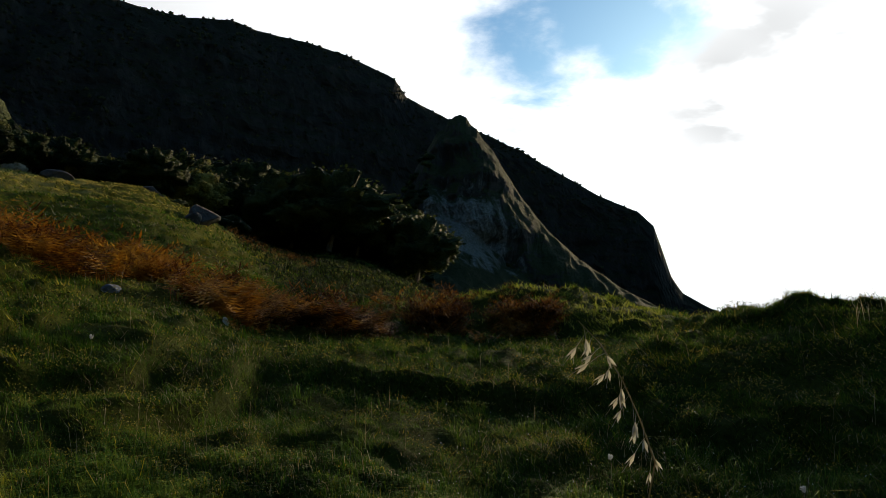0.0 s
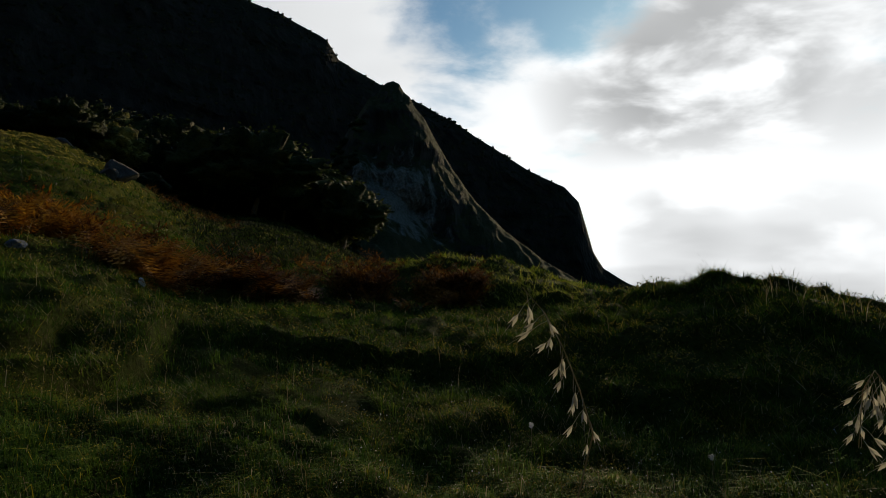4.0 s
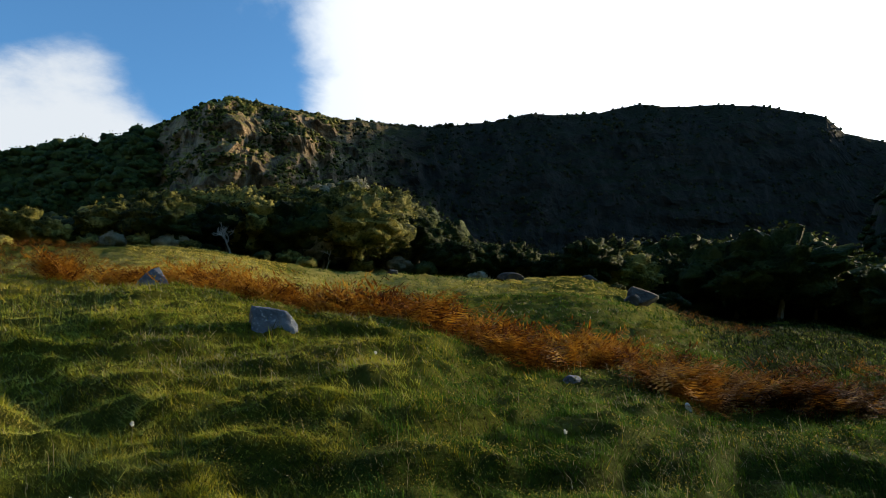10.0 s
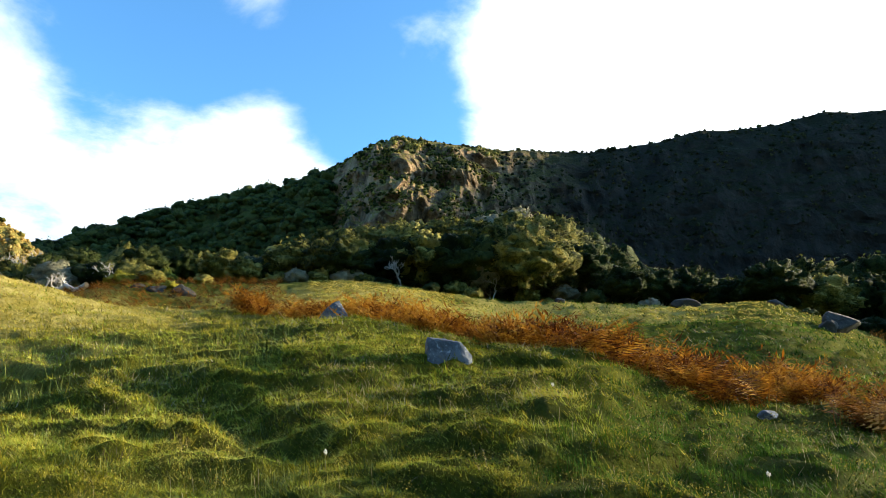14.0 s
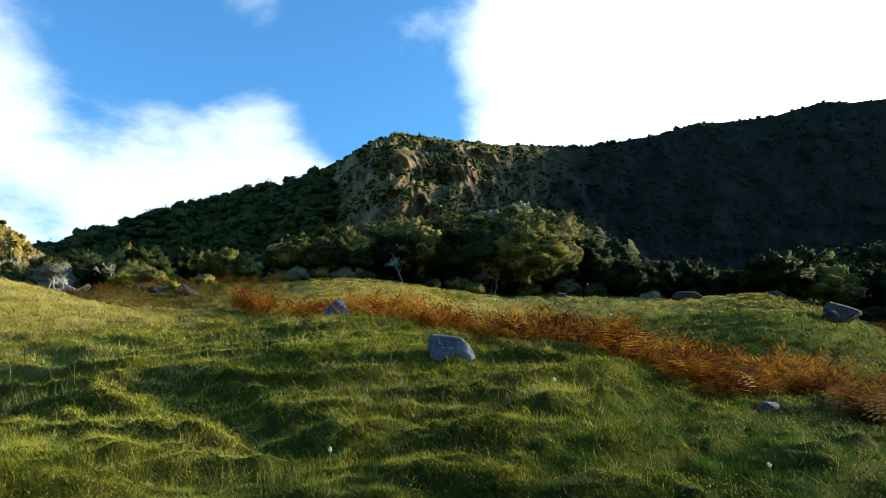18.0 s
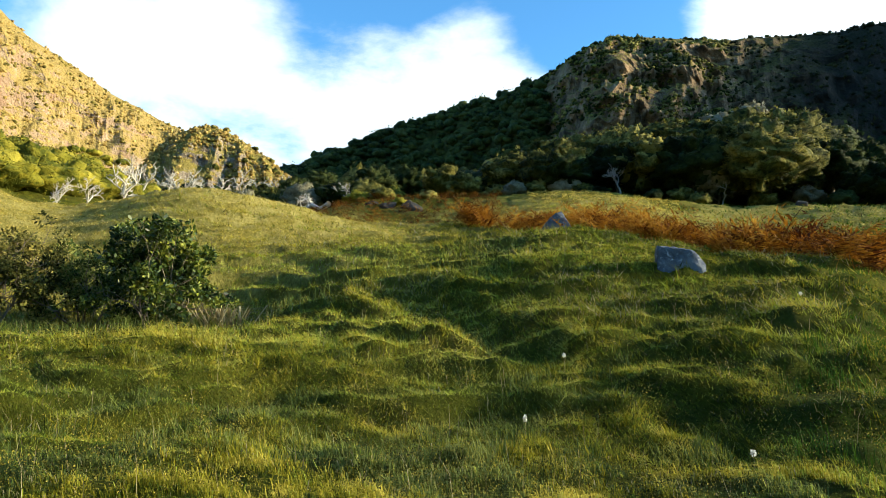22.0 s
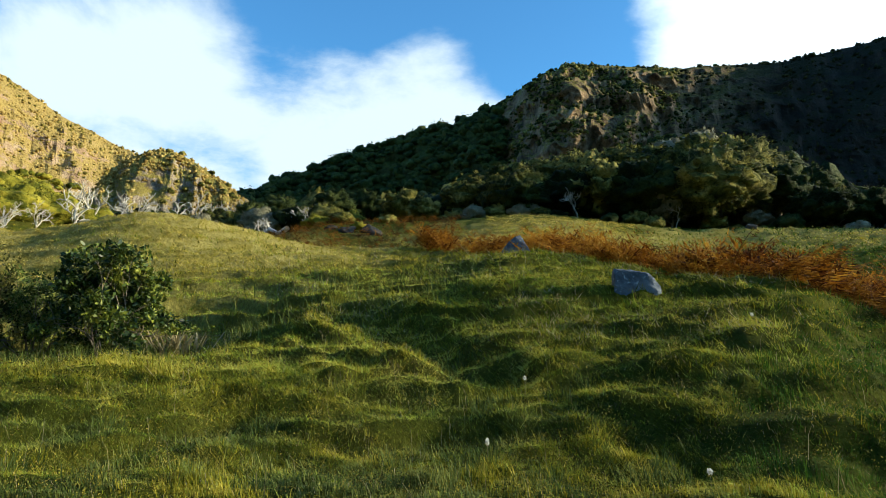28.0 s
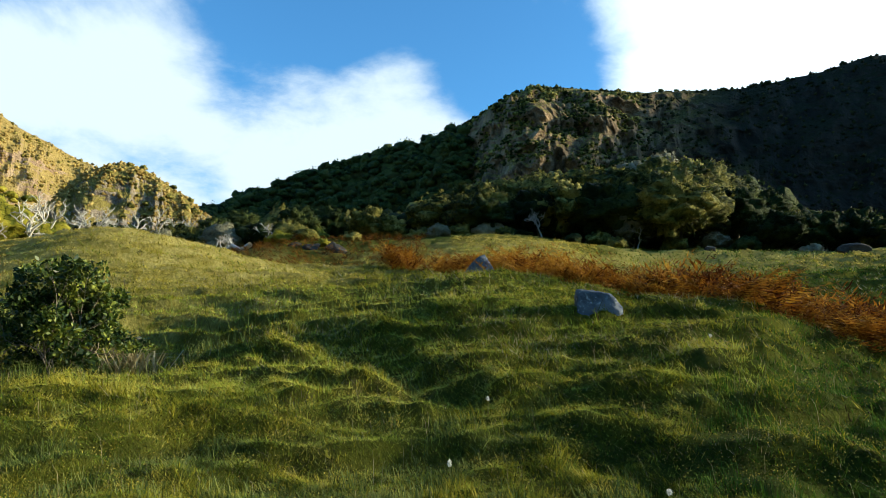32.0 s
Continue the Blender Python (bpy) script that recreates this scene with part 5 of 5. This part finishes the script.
az0, r0 = az0[low], r0[low]
k = np.repeat(np.arange(len(az0)), 46)
az, r = az0[k] + np.degrees(rng.normal(0, 0.075, len(k)) / r0[k]), r0[k] + rng.normal(0, 0.075, len(k))
size, wide = rng.uniform(0.1, 0.24, len(k)), np.maximum(0.004, 0.0005 * r)
for a, mat, label, seed in ((az < 42, LUSH, "long green tussocks growing in the hollows", 85), (az >= 42, LEAF_RANK, "long grey-green tussocks between the hummocks", 99)):
    blades("tussock_grass", az[a], r[a], size[a], wide[a], mat, label, seed, 0.9, 0.9)
# low herbs matted between the blades
M = 200000
az, r = rng.uniform(-40, 108, M), reach(rng, M, 2.9, 12.0, 1.5)
x, y = -r * np.sin(np.radians(az)), r * np.cos(np.radians(az))
keep = rough3(x / 0.9, y / 0.9, 0.0, 53) + 0.5 * rough3(x / 0.3, y / 0.3, 0.0, 54) > -0.05
x, y = x[keep], y[keep]
c = np.stack([x, y, turf_z(x, y) + rng.uniform(0.01, 0.085, len(x))], -1)
tagged(new("herbs", mesh_from("herbs", *leaves(rng, c, 1, 0.012, 0.0026 * r[keep][:, None], 0.8, 0.6), HERB, False)), "low olive-brown herbs matted between the grass", "herbs", kind="stuff")
M = 900
az, r = rng.uniform(-42, 109, M), reach(rng, M, 3.4, 26.0, 0.9)
blades("grass_stalks", az, r, rng.uniform(0.16, 0.34, M), np.maximum(0.0018, 0.0003 * r), STRAW, "tall dry seed stalks standing above the grass", 74, 0.45, 0.3)
# trodden short grass round the viewer
M = 26000
az = np.concatenate([rng.uniform(-42, 109, 9000), rng.uniform(109, 318, 17000)])
r = np.concatenate([np.sqrt(rng.uniform(0.05, 8.6, 9000)), np.sqrt(rng.uniform(0.05, 60.0, 17000))])
blades("short_grass", az, r, rng.uniform(0.03, 0.08, M), np.full(M, 0.009), GRASS, "short trodden grass on the flat turf", 86, 0.9, 0.9, False)
# added dark blades: they stand in for shade in the hollow under the pinnacle
M = 26000
az, r = rng.uniform(-2.0, 17.0, M), reach(rng, M, 17.0, 62.0, 0.6)
keep = r > np.interp(az, [-2, 10, 13, 17], [17, 18, 24, 44])
az, r = az[keep], r[keep]
M = len(az)
blades("rank_growth", az, r, rng.uniform(0.15, 0.5, M), 0.0014 * r * rng.uniform(0.6, 1.4, M), LEAF_DARK, "added dark blades standing in for shade in the hollow under the pinnacle", 100, 0.9, 0.9, False)
# long grass round the bush
M = 5200
az = np.concatenate([rng.normal(92, 6.5, 3600), rng.normal(83.2, 0.8, 600), rng.uniform(60, 110, 1000)])
r = np.concatenate([rng.uniform(10.2, 13.0, 3600), rng.uniform(10.6, 11.4, 600), rng.uniform(11, 16, 1000)])
blades("long_grass", az, r, rng.uniform(0.2, 0.5, M), np.full(M, 0.008), LEAF_RANK, "long rank grass round the bush", 75, 0.6, 0.5)
M = 200
blades("dry_reeds", rng.normal(83.2, 0.7, M), rng.uniform(10.6, 11.2, M), rng.uniform(0.45, 0.85, M), np.full(M, 0.022), STRAW, "pale dead flax leaves at the foot of the bush", 76, 1.2, 0.9)

# dry stalks on the seaward brow
M = 110
blades("brow_stalks", rng.uniform(-43, -31, M), rng.uniform(8.6, 10.4, M), rng.uniform(0.1, 0.34, M), np.full(M, 0.006), STRAW, "thin dry stalks standing along the seaward brow", 98, 0.6, 0.4)

# small yellow flower heads over the turf
M = 3800
az, r = np.concatenate([rng.uniform(36, 109, 3600), rng.uniform(-40, 36, 200)]), reach(rng, M, 3.2, 9.5, 1.2)
x, y = -r * np.sin(np.radians(az)), r * np.cos(np.radians(az))
my, n = material("yellow_petals")
finish(n, n.mix(n.add("ShaderNodeNewGeometry").outputs["Random Per Island"], (0.32, 0.23, 0.03), (0.5, 0.39, 0.07)), 0.6, leafy=0.3)
keep = rough3(x / 1.3, y / 1.3, 0, 41) > -0.1
c = np.stack([x, y, turf_z(x, y) + rng.uniform(0.05, 0.13, M)], -1)[keep]
tagged(new("flowers", mesh_from("flowers", *leaves(rng, c, 2, 0.005, 0.0065, 1.0, 0.9), my, False)), "tiny yellow flower heads scattered over the turf", "flowers", kind="stuff")

# white seed heads
mf, n = material("seed_down")
finish(n, n.mix(n.noise(n.add("ShaderNodeTexCoord").outputs["Object"], 60.0), (0.6, 0.58, 0.5), (0.85, 0.83, 0.78)), 0.8, leafy=0.3)
for b, r, up in ((56.9, 6.2, 0.14), (43.7, 4.7, 0.13), (60.2, 4.9, 0.13), (39.5, 8.0, 0.14), (-15.5, 5.0, 0.14), (-29, 4.8, 0.13), (25.0, 6.4, 0.14)):
    rng2 = np.random.default_rng(int(b * 10) + 900)
    head = new("seed_head")
    part("stalk", mesh_from("stalk", *tube([(0, 0, -up), (0.006, 0, -up * 0.4), (0, 0, 0)], (0.0016, 0.0014, 0.001), 4), STRAW), head)
    part("down", mesh_from("down", *leaves(rng2, [(0, 0, 0.012)], 60, 0.014, 0.02, 1.4, 0.4), mf, False), head)
    head.matrix_basis = pose(*spot(b, r, up))
    tagged(head, "fluffy white seed head on a thin stalk", "seed head", "seed heads in the grass")

# tiny pale flowers in the shaded turf
M = 420
az, r = rng.uniform(-42, 0, M), reach(rng, M, 3.0, 6.5, 0.9)
x, y = -r * np.sin(np.radians(az)), r * np.cos(np.radians(az))
c = np.stack([x, y, turf_z(x, y) + rng.uniform(0.06, 0.13, M)], -1)
tagged(new("daisies", mesh_from("daisies", *leaves(rng, c, 2, 0.004, 0.007, 1.0, 0.9), mf, False)), "tiny white flower heads in the grass", "flowers", kind="stuff")

# ---- oat stalks in front of the viewer ----
mo, n = material("oat_husk")
finish(n, n.mix(n.noise(n.add("ShaderNodeTexCoord").outputs["Object"], 140.0), (0.36, 0.32, 0.22), (0.6, 0.56, 0.45)), 0.5, leafy=0.45)


def oat_stalk(head, foot, seed, count, label):
    """A wild oat: a bent stem whose head carries hanging spikelets, each with two husks and an awn."""
    oat = new("oat_stalk")
    head = [Vector(v) for v in head]
    curve = [foot, foot.lerp(head[0], 0.55) + Vector((0.02, 0.0, 0.03)), *head]
    pts = []
    for k in range(len(curve) - 1):
        for q in range(5):
            pts.append(curve[k].lerp(curve[k + 1], q / 5))
    pts.append(curve[-1])
    part("stem", mesh_from("stem", *tube([tuple(p) for p in pts], np.linspace(0.0016, 0.0006, len(pts)), 5), STRAW), oat)
    rng = np.random.default_rng(seed)
    for k in range(count):
        p = np.array(pts[11 + int(k * (len(pts) - 12) / count)])
        d = np.array([rng.normal(-0.3, 0.5), rng.normal(0, 0.4), -0.75])
        d /= np.linalg.norm(d)
        hang = p + d * rng.uniform(0.012, 0.03)
        long, w = rng.uniform(0.017, 0.024), np.cross(d, (0, 1.0, 0.2))
        w /= np.linalg.norm(w)
        e = np.cross(d, w)
        spike = part("spikelet", mesh_from("spikelet", *tube([p, (p + hang) / 2 + (0, 0, 0.002), hang], (0.0004, 0.0004, 0.0004), 3), mo, False), oat)
        for sgn in (-1, 1):
            o = w * sgn
            rim = np.stack([hang, hang + d * long * 0.45 + o * 0.0038 + e * 0.0015, hang + d * long + o * 0.004, hang + d * long * 0.45 - o * 0.001 - e * 0.002])
            part("husk", mesh_from("husk", rim, [[0, 1, 2, 3]], mo, False), spike)
        part("awn", mesh_from("awn", *tube([hang + d * long * 0.6, hang + d * long * 1.6], (0.0004, 0.0002), 3), mo, False), spike)
    return tagged(oat, label, "grass stalk")


oat_stalk([(0.492, 0.909, 1.228), (0.472, 0.907, 1.287), (0.447, 0.901, 1.342), (0.42, 0.893, 1.387), (0.386, 0.884, 1.421)], spot(-14.0, 1.25, -0.02), 81, 19, "dry wild oat stalk with drooping pale spikelets")
oat_stalk([(0.862, 0.80, 1.22), (0.846, 0.81, 1.295), (0.826, 0.82, 1.328), (0.812, 0.824, 1.302), (0.808, 0.826, 1.23)], spot(-46.0, 1.2, -0.02), 83, 34, "fluffy drooping oat plume on a bent dry stalk")
